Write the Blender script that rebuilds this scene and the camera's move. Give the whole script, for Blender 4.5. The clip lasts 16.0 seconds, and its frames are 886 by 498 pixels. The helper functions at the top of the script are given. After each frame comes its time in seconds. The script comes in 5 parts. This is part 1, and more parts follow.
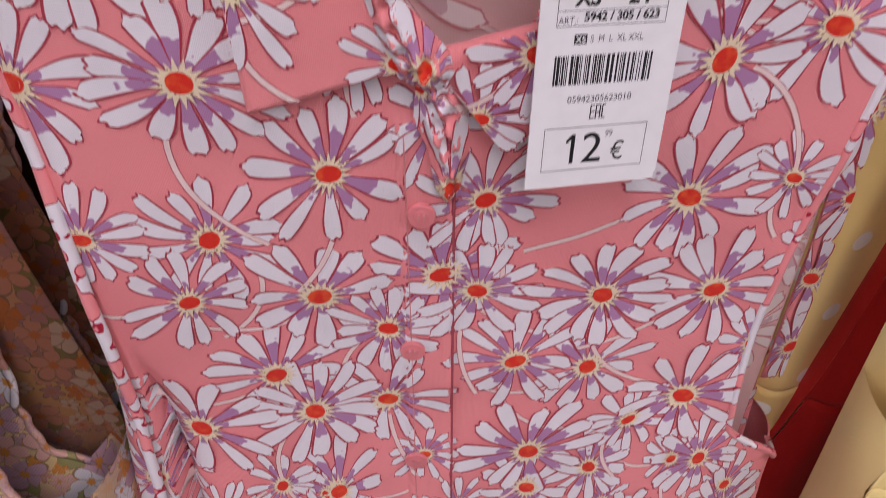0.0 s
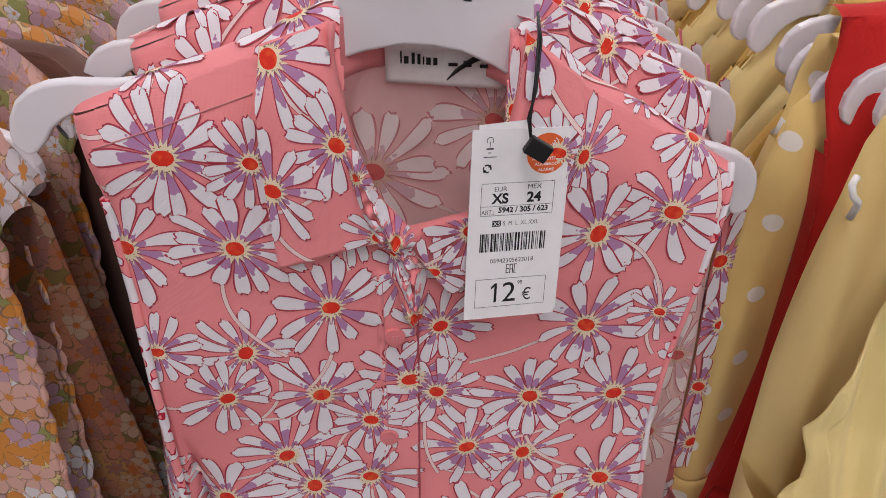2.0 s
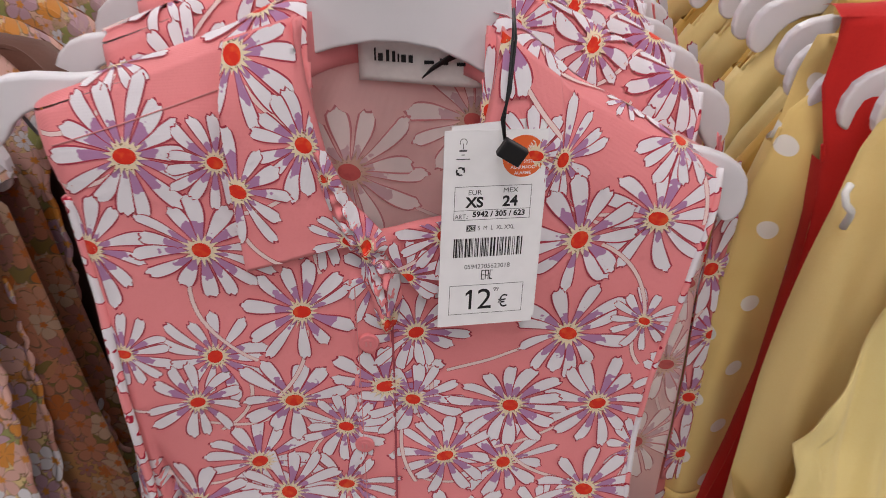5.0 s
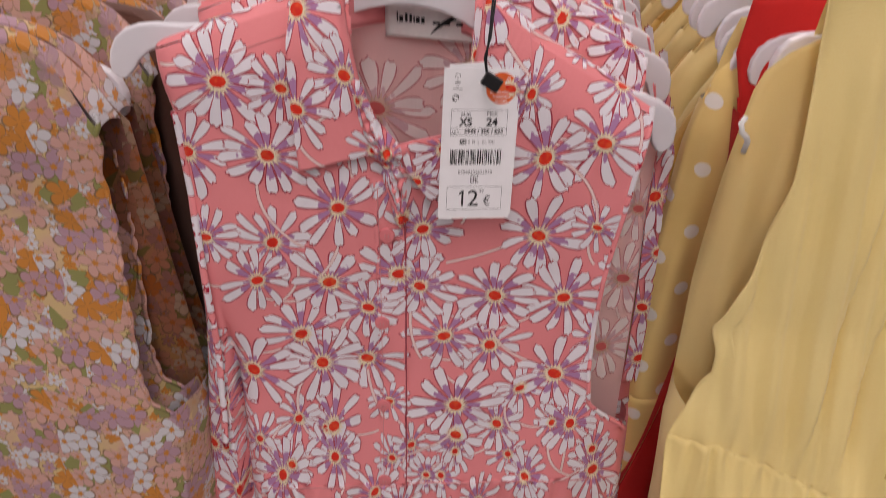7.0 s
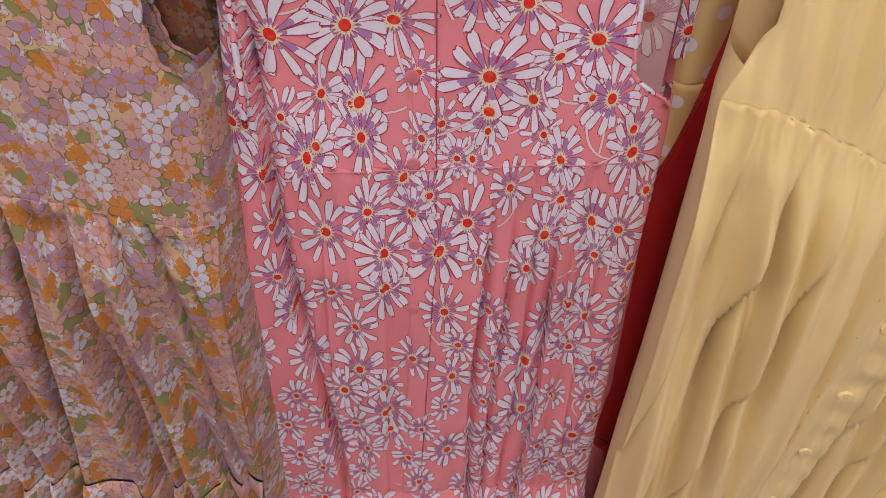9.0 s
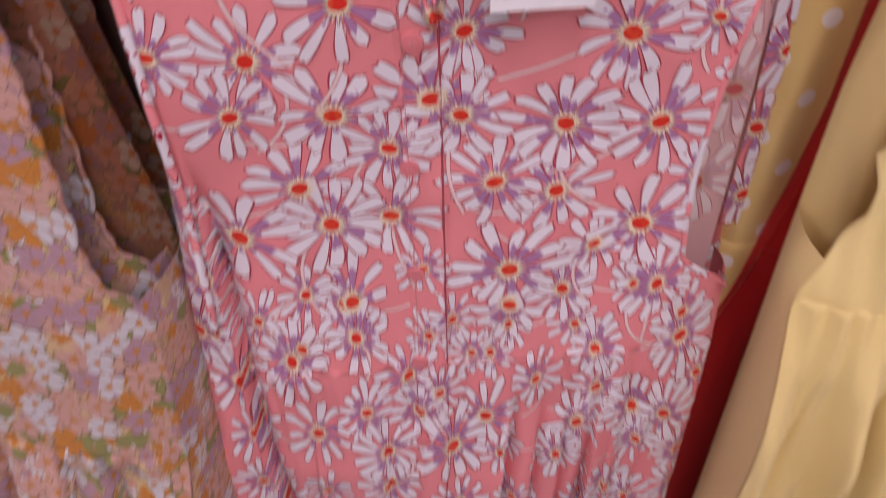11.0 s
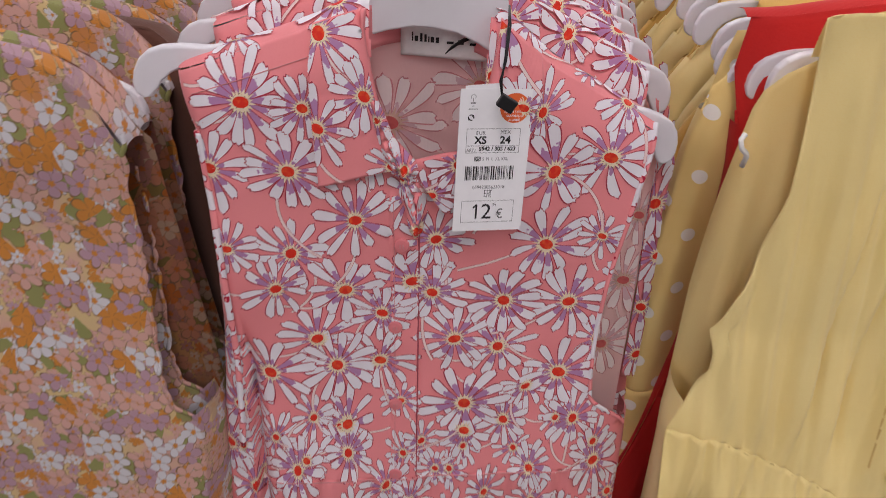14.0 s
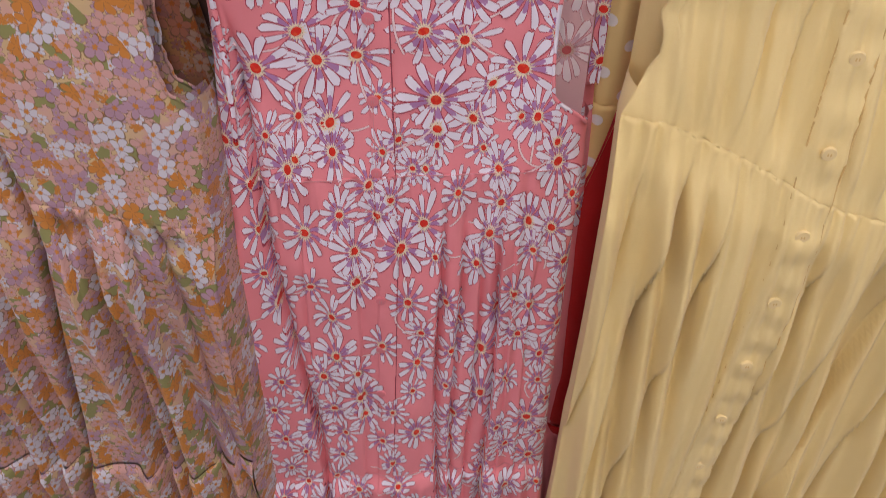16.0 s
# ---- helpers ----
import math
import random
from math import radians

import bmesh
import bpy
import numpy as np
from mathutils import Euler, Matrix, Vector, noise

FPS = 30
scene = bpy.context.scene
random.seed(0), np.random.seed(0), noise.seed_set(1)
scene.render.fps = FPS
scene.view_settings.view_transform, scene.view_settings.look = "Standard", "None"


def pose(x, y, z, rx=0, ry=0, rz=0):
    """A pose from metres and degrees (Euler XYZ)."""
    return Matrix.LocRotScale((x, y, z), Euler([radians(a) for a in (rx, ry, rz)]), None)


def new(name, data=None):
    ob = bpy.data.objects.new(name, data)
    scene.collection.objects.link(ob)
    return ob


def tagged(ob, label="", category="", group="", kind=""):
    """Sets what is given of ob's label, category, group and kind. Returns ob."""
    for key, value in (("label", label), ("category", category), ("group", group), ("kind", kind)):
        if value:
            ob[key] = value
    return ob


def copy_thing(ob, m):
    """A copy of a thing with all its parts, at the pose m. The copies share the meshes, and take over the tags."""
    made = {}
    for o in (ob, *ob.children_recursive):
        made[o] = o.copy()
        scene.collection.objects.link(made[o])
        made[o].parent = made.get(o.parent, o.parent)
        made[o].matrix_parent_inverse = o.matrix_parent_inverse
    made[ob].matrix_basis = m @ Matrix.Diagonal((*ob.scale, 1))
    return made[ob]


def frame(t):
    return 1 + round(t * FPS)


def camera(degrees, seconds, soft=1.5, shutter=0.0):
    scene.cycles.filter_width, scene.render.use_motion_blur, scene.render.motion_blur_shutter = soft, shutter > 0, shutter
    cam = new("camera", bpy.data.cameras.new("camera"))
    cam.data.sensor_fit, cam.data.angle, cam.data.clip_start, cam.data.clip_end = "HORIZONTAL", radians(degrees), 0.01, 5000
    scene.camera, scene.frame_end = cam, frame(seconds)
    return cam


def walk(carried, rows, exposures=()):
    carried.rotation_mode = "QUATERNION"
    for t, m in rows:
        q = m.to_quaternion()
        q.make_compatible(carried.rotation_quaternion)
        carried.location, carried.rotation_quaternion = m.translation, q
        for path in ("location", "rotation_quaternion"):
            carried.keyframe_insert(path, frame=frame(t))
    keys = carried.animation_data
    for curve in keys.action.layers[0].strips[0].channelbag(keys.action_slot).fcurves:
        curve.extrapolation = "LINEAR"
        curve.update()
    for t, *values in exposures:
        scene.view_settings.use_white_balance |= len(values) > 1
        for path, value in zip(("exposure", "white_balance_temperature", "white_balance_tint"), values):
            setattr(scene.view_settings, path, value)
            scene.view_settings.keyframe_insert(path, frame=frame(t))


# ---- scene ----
cam = camera(58.2, 16.0, soft=0.85, shutter=0.42)
METRES, EYE, TILT, LEAN, TURN = 1.42, 1.5, -40.0, 0.0, 0.0
ROWS = [
    (0.0, 0.0, 0.0, 0.0, 0.0, 0.0, -0.0),
    (0.5, 0.0016, -0.0165, 0.0129, -0.47, 2.66, 0.12),
    (1.0, 0.0043, -0.044, 0.0165, -0.78, 5.27, 0.01),
    (1.5, 0.0074, -0.0705, 0.0114, -0.69, 6.94, -0.17),
    (2.0, 0.0111, -0.0903, -0.0019, -0.23, 8.35, -0.42),
    (2.5, 0.0103, -0.0535, 0.0015, -0.21, 9.04, -0.63),
    (3.0, 0.0128, -0.0013, 0.016, -0.1, 7.21, -0.02),
    (3.5, 0.0153, 0.0135, 0.024, -0.09, 5.68, 0.54),
    (6.0, 0.0312, -0.1557, -0.028, 1.51, 10.57, -3.39),
    (6.5, 0.035, -0.1697, -0.0424, 1.95, 11.32, -3.72),
    (7.0, 0.0422, -0.1657, -0.0645, 2.55, 10.3, -3.3),
    (7.5, 0.0386, -0.1478, -0.0957, 2.75, 4.75, -3.04),
    (8.0, 0.0333, -0.1383, -0.12, 2.94, -0.21, -3.03),
    (10.5, 0.0278, -0.1048, -0.1093, 3.15, -5.6, -1.91),
    (11.0, 0.0174, -0.0541, -0.0446, 2.72, -3.03, -0.61),
    (11.5, 0.0116, -0.0215, -0.0028, 1.7, -1.17, 0.03),
    (12.0, 0.0105, -0.0195, 0.0134, 0.82, 0.22, -0.0),
    (12.5, 0.011, -0.0275, 0.0183, 0.25, 2.04, -0.02),
    (13.0, 0.0121, -0.0597, 0.0163, 0.14, 4.41, -0.22),
    (13.5, 0.02, -0.1271, -0.0132, 0.21, 6.5, -1.01),
    (14.0, 0.0229, -0.1854, -0.049, 0.78, 8.24, -2.57),
    (14.5, 0.0308, -0.2165, -0.0866, 1.32, 8.95, -2.93),
    (15.0, 0.0393, -0.2194, -0.1176, 1.6, 7.07, -2.83),
    (15.5, 0.0494, -0.2185, -0.1374, 1.87, 1.79, -2.07),
    (16.0, 0.0546, -0.2166, -0.1455, 2.12, -1.92, -1.89),
]
EXPOSURES = [(0.0, 0.06, 6550, 27), (1.5, -0.07, 6600, 19), (2.0, -0.13, 6650, 18), (3.0, -0.03, 6650, 18), (3.5, -0.01, 6650, 18), (6.0, -0.18, 6950, 15), (7.0, -0.16, 7050, 23), (8.0, -0.05, 6800, 31), (10.5, 0.08, 6650, 33), (11.0, 0.04, 6800, 39),
             (11.5, 0.03, 6550, 32), (12.5, 0.05, 6500, 21), (13.5, -0.17, 6550, 19), (14.5, -0.20, 6700, 22), (15.5, 0.0, 6550, 29), (16.0, 0.06, 6450, 28)]
walk(cam, [(t, pose(0, 0, EYE, TILT, LEAN, TURN) @ pose(METRES * x, METRES * y, METRES * z, 90 + pitch, roll, yaw)) for t, x, y, z, yaw, pitch, roll in ROWS],
     EXPOSURES)

# ---------------------------------------------------------------- world and light
world = bpy.data.worlds.new("world")
scene.world = world
world.use_nodes = True
world.node_tree.nodes["Background"].inputs[0].default_value = (0.95, 0.97, 1.0, 1)
world.node_tree.nodes["Background"].inputs[1].default_value = 0.25
LAMP_WATTS = 14.2


def ceiling_lamp(x, y, sx, sy):
    """A lit ceiling panel: frame, diffuser and the lamp that shines from it."""
    body = tagged(new("ceiling_light"), "white square ceiling light panel, switched on", "ceiling light", "shop lights")
    body.matrix_basis = pose(x, y, 3.18)
    bm = bmesh.new()
    for (cx, cy, wx, wy) in ((-sx / 2, 0, 0.04, sy), (sx / 2, 0, 0.04, sy), (0, -sy / 2, sx, 0.04), (0, sy / 2, sx, 0.04)):
        bmesh.ops.create_cube(bm, size=1, matrix=Matrix.Translation((cx, cy, 0)) @ Matrix.Diagonal((wx, wy, 0.04, 1)))
    part("frame", bm, M_WHITE_PAINT, body)
    bm = bmesh.new()
    bmesh.ops.create_cube(bm, size=1, matrix=Matrix.Translation((0, 0, 0.012)) @ Matrix.Diagonal((sx - 0.06, sy - 0.06, 0.008, 1)))
    part("diffuser", bm, M_LAMP, body)
    lamp = bpy.data.lights.new("ceiling_lamp", "AREA")
    lamp.shape, lamp.size, lamp.size_y = "RECTANGLE", sx, sy
    lamp.energy, lamp.color = LAMP_WATTS, (0.975, 0.975, 1.0)
    ob = new("ceiling_lamp", lamp)
    ob.matrix_basis = pose(x, y, 3.13)


# ---------------------------------------------------------------- helpers for building
def part(name, bm, material, parent=None, label="", smooth=True):
    """Links a bmesh as one mesh object under a thing or a part."""
    mesh = bpy.data.meshes.new(name)
    if smooth:
        for f in bm.faces:
            f.smooth = True
    bm.to_mesh(mesh)
    bm.free()
    for m in (material if isinstance(material, (list, tuple)) else [material]):
        mesh.materials.append(m)
    ob = new(name, mesh)
    ob.parent = parent
    if label:
        tagged(ob, label)
    return ob


def lerp_table(table):
    """A smooth function through (key, value) pairs in rising order of key."""
    ks = [float(k) for k, _ in table]
    vs = [float(v) for _, v in table]
    last = len(ks) - 1

    def f(k):
        if k <= ks[0]:
            return vs[0]
        if k >= ks[last]:
            return vs[last]
        i = 1
        while ks[i] < k:
            i += 1
        return vs[i - 1] + (vs[i] - vs[i - 1]) * (k - ks[i - 1]) / (ks[i] - ks[i - 1])
    return f


def smooth01(x):
    x = min(1.0, max(0.0, x))
    return x * x * (3 - 2 * x)


def grid(bm, fn, nu, nv, keep=None):
    """Adds the sheet fn(u, v) to bm; keep(u, v) says which faces stay."""
    uv = bm.loops.layers.uv.verify()
    vs = [[bm.verts.new(fn(i / nu, j / nv)) for i in range(nu + 1)] for j in range(nv + 1)]
    for j in range(nv):
        for i in range(nu):
            if keep and not keep((i + 0.5) / nu, (j + 0.5) / nv):
                continue
            f = bm.faces.new((vs[j][i], vs[j][i + 1], vs[j + 1][i + 1], vs[j + 1][i]))
            for loop, (a, b) in zip(f.loops, ((i, j), (i + 1, j), (i + 1, j + 1), (i, j + 1))):
                loop[uv].uv = (a / nu, b / nv)
    loose = [v for v in bm.verts if not v.link_faces]
    bmesh.ops.delete(bm, geom=loose, context="VERTS")
    return vs


def prism(bm, outline, y0, y1):
    """An outline of (x, z) corners, drawn out from y0 to y1."""
    a = [bm.verts.new((x, y0, z)) for x, z in outline]
    b = [bm.verts.new((x, y1, z)) for x, z in outline]
    bm.faces.new(a)
    bm.faces.new(b[::-1])
    n = len(a)
    for i in range(n):
        bm.faces.new((a[(i + 1) % n], a[i], b[i], b[(i + 1) % n]))
    bmesh.ops.recalc_face_normals(bm, faces=bm.faces)


def tube(bm, points, radius, sides=8):
    """A round cord through the points."""
    rings = []
    for i, p in enumerate(points):
        p = Vector(p)
        d = (Vector(points[min(i + 1, len(points) - 1)]) - Vector(points[max(i - 1, 0)])).normalized()
        side = d.cross(Vector((0, 1, 0)))
        if side.length < 0.05:
            side = d.cross(Vector((1, 0, 0)))
        side.normalize()
        up = d.cross(side)
        rings.append([bm.verts.new(p + radius * (math.cos(2 * math.pi * k / sides) * side + math.sin(2 * math.pi * k / sides) * up)) for k in range(sides)])
    for a, b in zip(rings, rings[1:]):
        for k in range(sides):
            bm.faces.new((a[k], a[(k + 1) % sides], b[(k + 1) % sides], b[k]))
    bm.faces.new(rings[0][::-1])
    bm.faces.new(rings[-1])


def rounded(ob, width, segments=2):
    m = ob.modifiers.new("bevel", "BEVEL")
    m.width, m.segments, m.limit_method, m.angle_limit = width, segments, "ANGLE", radians(40)
    return ob


def thick(ob, width, offset=0.0):
    m = ob.modifiers.new("solidify", "SOLIDIFY")
    m.thickness, m.offset = width, offset
    return ob


# ---------------------------------------------------------------- materials
class Nodes:
    """A short hand for node trees."""

    def __init__(self, name):
        self.mat = bpy.data.materials.new(name)
        self.mat.use_nodes = True
        self.tree = self.mat.node_tree
        self.bsdf = self.tree.nodes["Principled BSDF"]

    def add(self, kind, **settings):
        n = self.tree.nodes.new(kind)
        for k, v in settings.items():
            setattr(n, k, v)
        return n

    def put(self, socket, value):
        if isinstance(value, bpy.types.NodeSocket):
            self.tree.links.new(value, socket)
        elif isinstance(value, tuple) and len(value) == 3 and socket.type == "RGBA":
            socket.default_value = (*value, 1)
        else:
            socket.default_value = value

    def math(self, op, a, b=0.0, c=0.0):
        n = self.add("ShaderNodeMath", operation=op)
        for s, v in zip(n.inputs, (a, b, c)):
            self.put(s, v)
        return n.outputs[0]

    def mix(self, fac, a, b):
        n = self.add("ShaderNodeMix", data_type="RGBA")
        self.put(n.inputs[0], fac)
        self.put(n.inputs[6], a)
        self.put(n.inputs[7], b)
        return n.outputs[2]

    def step(self, x, low, high):
        """0 below low, 1 above high, smooth between."""
        n = self.add("ShaderNodeMapRange", interpolation_type="SMOOTHSTEP")
        self.put(n.inputs[0], x)
        self.put(n.inputs[1], low)
        self.put(n.inputs[2], high)
        return n.outputs[0]

    def noise(self, where, scale, detail=3.0, rough=0.5):
        n = self.add("ShaderNodeTexNoise")
        self.put(n.inputs["Vector"], where)
        n.inputs["Scale"].default_value, n.inputs["Detail"].default_value, n.inputs["Roughness"].default_value = scale, detail, rough
        return n

    def wave(self, where, scale, direction):
        n = self.add("ShaderNodeTexWave", bands_direction=direction)
        self.put(n.inputs["Vector"], where)
        n.inputs["Scale"].default_value = scale
        n.inputs["Distortion"].default_value = 0.6
        n.inputs["Detail"].default_value = 1.0
        return n.outputs["Fac"]

    def place(self):
        return self.add("ShaderNodeTexCoord").outputs["Object"]

    def bump(self, height, strength, distance):
        n = self.add("ShaderNodeBump")
        n.inputs["Strength"].default_value, n.inputs["Distance"].default_value = strength, distance
        self.put(n.inputs["Height"], height)
        self.put(self.bsdf.inputs["Normal"], n.outputs[0])

    def thin(self, color, share):
        """Thin cloth: part of the light comes through from behind."""
        glow = self.add("ShaderNodeBsdfTranslucent")
        self.put(glow.inputs["Color"], color)
        both = self.add("ShaderNodeMixShader")
        both.inputs[0].default_value = share
        self.put(both.inputs[1], self.bsdf.outputs[0])
        self.put(both.inputs[2], glow.outputs[0])
        self.put(self.tree.nodes["Material Output"].inputs["Surface"], both.outputs[0])

    def finish(self, color, rough=0.8, sheen=0.0, specular=0.3):
        self.put(self.bsdf.inputs["Base Color"], color)
        self.put(self.bsdf.inputs["Roughness"], rough)
        self.bsdf.inputs["Specular IOR Level"].default_value = specular
        self.bsdf.inputs["Sheen Weight"].default_value = sheen
        return self.mat


def weave(n, strength=0.25, pitch=3600.0):
    """Fine warp and weft with soft creases, as bump."""
    p = n.place()
    w = n.math("ADD", n.wave(p, pitch / 6.283, "X"), n.wave(p, pitch / 6.283, "Z"))
    crease = n.noise(p, 34.0, 4.0, 0.55).outputs["Fac"]
    n.bump(n.math("ADD", n.math("MULTIPLY", w, 0.035), crease), strength, 0.004)
    return p


def cloth(name, color, dark, strength=0.25, rough=0.85, sheen=0.1, specular=0.25, thin=0.0):
    n = Nodes(name)
    p = weave(n, strength)
    grain = n.noise(p, 900.0, 2.0).outputs["Fac"]
    patch = n.noise(p, 9.0, 3.0).outputs["Fac"]
    c = n.mix(n.math("MULTIPLY", n.step(patch, 0.3, 0.8), 0.35), color, dark)
    c = n.mix(n.math("MULTIPLY", n.step(grain, 0.45, 0.75), 0.25), c, dark)
    if thin:
        n.thin(c, thin)
    return n.finish(c, rough, sheen, specular)


def petal_print(name, white, outline, purple):
    """Petal ink: UV runs across and along each petal; red line round it, mauve wash at its root."""
    n = Nodes(name)
    p = weave(n)
    sep = n.add("ShaderNodeSeparateXYZ")
    n.put(sep.inputs[0], n.add("ShaderNodeUVMap").outputs[0])
    across = n.math("ABSOLUTE", n.math("SUBTRACT", n.math("MULTIPLY", sep.outputs[0], 2.0), 1.0))
    along = sep.outputs[1]
    rand = n.add("ShaderNodeNewGeometry").outputs["Random Per Island"]
    wob = n.noise(p, 260.0, 1.0).outputs["Fac"]
    root = n.math("ADD", n.math("MULTIPLY", n.step(rand, 0.12, 0.9), 0.30), n.math("ADD", n.math("MULTIPLY", wob, 0.42), 0.0))
    root = n.math("SUBTRACT", root, n.math("MULTIPLY", n.math("MULTIPLY", across, across), 0.13))
    mauve = n.math("MULTIPLY", n.step(n.math("SUBTRACT", root, along), -0.012, 0.016), n.step(across, 0.93, 0.84))
    edge = n.math("MAXIMUM", n.step(across, 0.77, 0.83), n.step(along, 0.952, 0.966))
    patch = n.noise(p, 60.0, 3.0).outputs["Fac"]
    c = n.mix(n.math("MULTIPLY", n.step(patch, 0.4, 0.75), 0.3), white, tuple(0.86 * v for v in white))
    c = n.mix(n.math("MULTIPLY", mauve, 0.92), c, purple)
    c = n.mix(n.math("MULTIPLY", edge, 0.95), c, outline)
    return n.finish(c, 0.82, 0.1, 0.25)


def ink(name, color, dark, scale=300.0):
    n = Nodes(name)
    p = weave(n)
    c = n.mix(n.step(n.noise(p, scale, 3.0).outputs["Fac"], 0.45, 0.72), color, dark)
    return n.finish(c, 0.8, 0.1, 0.25)


def speckle_ring(name, cream, spot):
    n = Nodes(name)
    p = weave(n)
    v = n.add("ShaderNodeTexVoronoi")
    n.put(v.inputs["Vector"], p)
    v.inputs["Scale"].default_value = 650.0
    c = n.mix(n.step(v.outputs["Distance"], 0.30, 0.18), cream, spot)
    return n.finish(c, 0.82, 0.1, 0.25)


def binding_print(name, pink, white, line):
    """Cut strips of the daisy print: blocks of white and pink with dark red lines between."""
    n = Nodes(name)
    p = weave(n)
    f = n.noise(p, 85.0, 1.5).outputs["Fac"]
    c = n.mix(n.step(f, 0.49, 0.51), pink, white)
    ridge = n.math("ABSOLUTE", n.math("SUBTRACT", f, 0.50))
    return n.finish(n.mix(n.step(ridge, 0.022, 0.012), c, line), 0.82, 0.1, 0.25)


def ditsy(name, dim=1.0, warm=1.0):
    """Small crowded flowers in mauve pink, white and orange with green leaves on cream."""
    n = Nodes(name)
    p = weave(n, 0.3)
    sep = n.add("ShaderNodeSeparateXYZ")
    n.put(sep.inputs[0], p)
    flat = n.add("ShaderNodeCombineXYZ")
    n.put(flat.inputs[0], n.math("ADD", sep.outputs[0], n.math("MULTIPLY", sep.outputs[1], 0.6)))
    n.put(flat.inputs[1], sep.outputs[2])
    warp = n.add("ShaderNodeVectorMath", operation="MULTIPLY_ADD")
    n.put(warp.inputs[0], n.noise(p, 70.0, 2.0).outputs["Color"])
    warp.inputs[1].default_value = (0.005, 0.005, 0.0)
    n.put(warp.inputs[2], flat.outputs[0])
    here = warp.outputs[0]

    def flowers(scale, petals, size, shift):
        m = n.add("ShaderNodeMapping")
        n.put(m.inputs[0], here)
        m.inputs["Location"].default_value = shift
        m.inputs["Scale"].default_value = (scale, scale, scale)
        v = n.add("ShaderNodeTexVoronoi", voronoi_dimensions="2D")
        n.put(v.inputs["Vector"], m.outputs[0])
        v.inputs["Scale"].default_value = 1.0
        v.inputs["Randomness"].default_value = 0.8
        d = n.add("ShaderNodeVectorMath", operation="SUBTRACT")
        n.put(d.inputs[0], m.outputs[0])
        n.put(d.inputs[1], v.outputs["Position"])
        s = n.add("ShaderNodeSeparateXYZ")
        n.put(s.inputs[0], d.outputs[0])
        cell = n.add("ShaderNodeSeparateColor")
        n.put(cell.inputs[0], v.outputs["Color"])
        ang = n.math("ADD", n.math("ARCTAN2", s.outputs[1], s.outputs[0]), n.math("MULTIPLY", cell.outputs[2], 6.28))
        lobe = n.math("ABSOLUTE", n.math("COSINE", n.math("MULTIPLY", ang, petals / 2.0)))
        reach = n.math("MULTIPLY", n.math("ADD", 0.34, n.math("MULTIPLY", n.math("POWER", lobe, 0.6), 0.66)), size)
        far = n.math("DIVIDE", v.outputs["Distance"], reach)
        return far, cell, lobe

    far1, cell1, lobe1 = flowers(60.0, 5, 0.66, (0.0, 0.0, 0.0))
    far2, cell2, lobe2 = flowers(112.0, 6, 0.62, (3.3, 1.7, 0.0))
    far3, cell3, lobe3 = flowers(88.0, 2, 0.74, (7.1, 5.2, 0.0))
    # the inner copy's low dim and warm put its brown shade into these colours
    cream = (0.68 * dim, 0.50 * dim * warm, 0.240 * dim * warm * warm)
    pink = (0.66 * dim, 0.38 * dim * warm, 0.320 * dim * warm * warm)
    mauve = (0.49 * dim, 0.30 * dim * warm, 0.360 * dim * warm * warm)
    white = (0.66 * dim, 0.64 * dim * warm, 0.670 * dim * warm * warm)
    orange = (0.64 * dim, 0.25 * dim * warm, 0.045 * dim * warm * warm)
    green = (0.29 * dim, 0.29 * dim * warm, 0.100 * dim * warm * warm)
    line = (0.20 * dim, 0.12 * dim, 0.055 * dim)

    def colours(cell):
        a = n.mix(n.step(cell.outputs[0], 0.20, 0.22), white, pink)
        a = n.mix(n.step(cell.outputs[0], 0.53, 0.55), a, mauve)
        return n.mix(n.step(cell.outputs[0], 0.80, 0.82), a, orange)

    c = n.mix(n.step(n.noise(p, 30.0).outputs["Fac"], 0.35, 0.7), cream, pink)

    def layer(c, far, cell, lobe, kept):
        """Outlined flowers in the cells that are kept."""
        c = n.mix(n.math("MULTIPLY", n.math("MULTIPLY", n.step(far, 1.13, 1.05), kept), 0.85), c, line)
        c = n.mix(n.math("MULTIPLY", n.step(far, 1.0, 0.95), kept), c, colours(cell))
        vein = n.math("MULTIPLY", n.step(lobe, 0.40, 0.12), n.step(far, 0.95, 0.6))
        c = n.mix(n.math("MULTIPLY", n.math("MULTIPLY", vein, kept), 0.6), c, line)
        return n.mix(n.math("MULTIPLY", n.step(far, 0.27, 0.2), kept), c, orange)

    c = layer(c, far2, cell2, lobe2, n.step(cell2.outputs[1], 0.12, 0.14))
    leaf = n.step(cell3.outputs[1], 0.74, 0.76)
    c = n.mix(n.math("MULTIPLY", n.math("MULTIPLY", n.step(far3, 1.15, 1.05), leaf), 0.8), c, line)
    c = n.mix(n.math("MULTIPLY", n.step(far3, 1.0, 0.93), leaf), c, green)
    c = layer(c, far1, cell1, lobe1, n.step(cell1.outputs[1], 0.28, 0.30))
    return n.finish(c, 0.85, 0.1, 0.25)


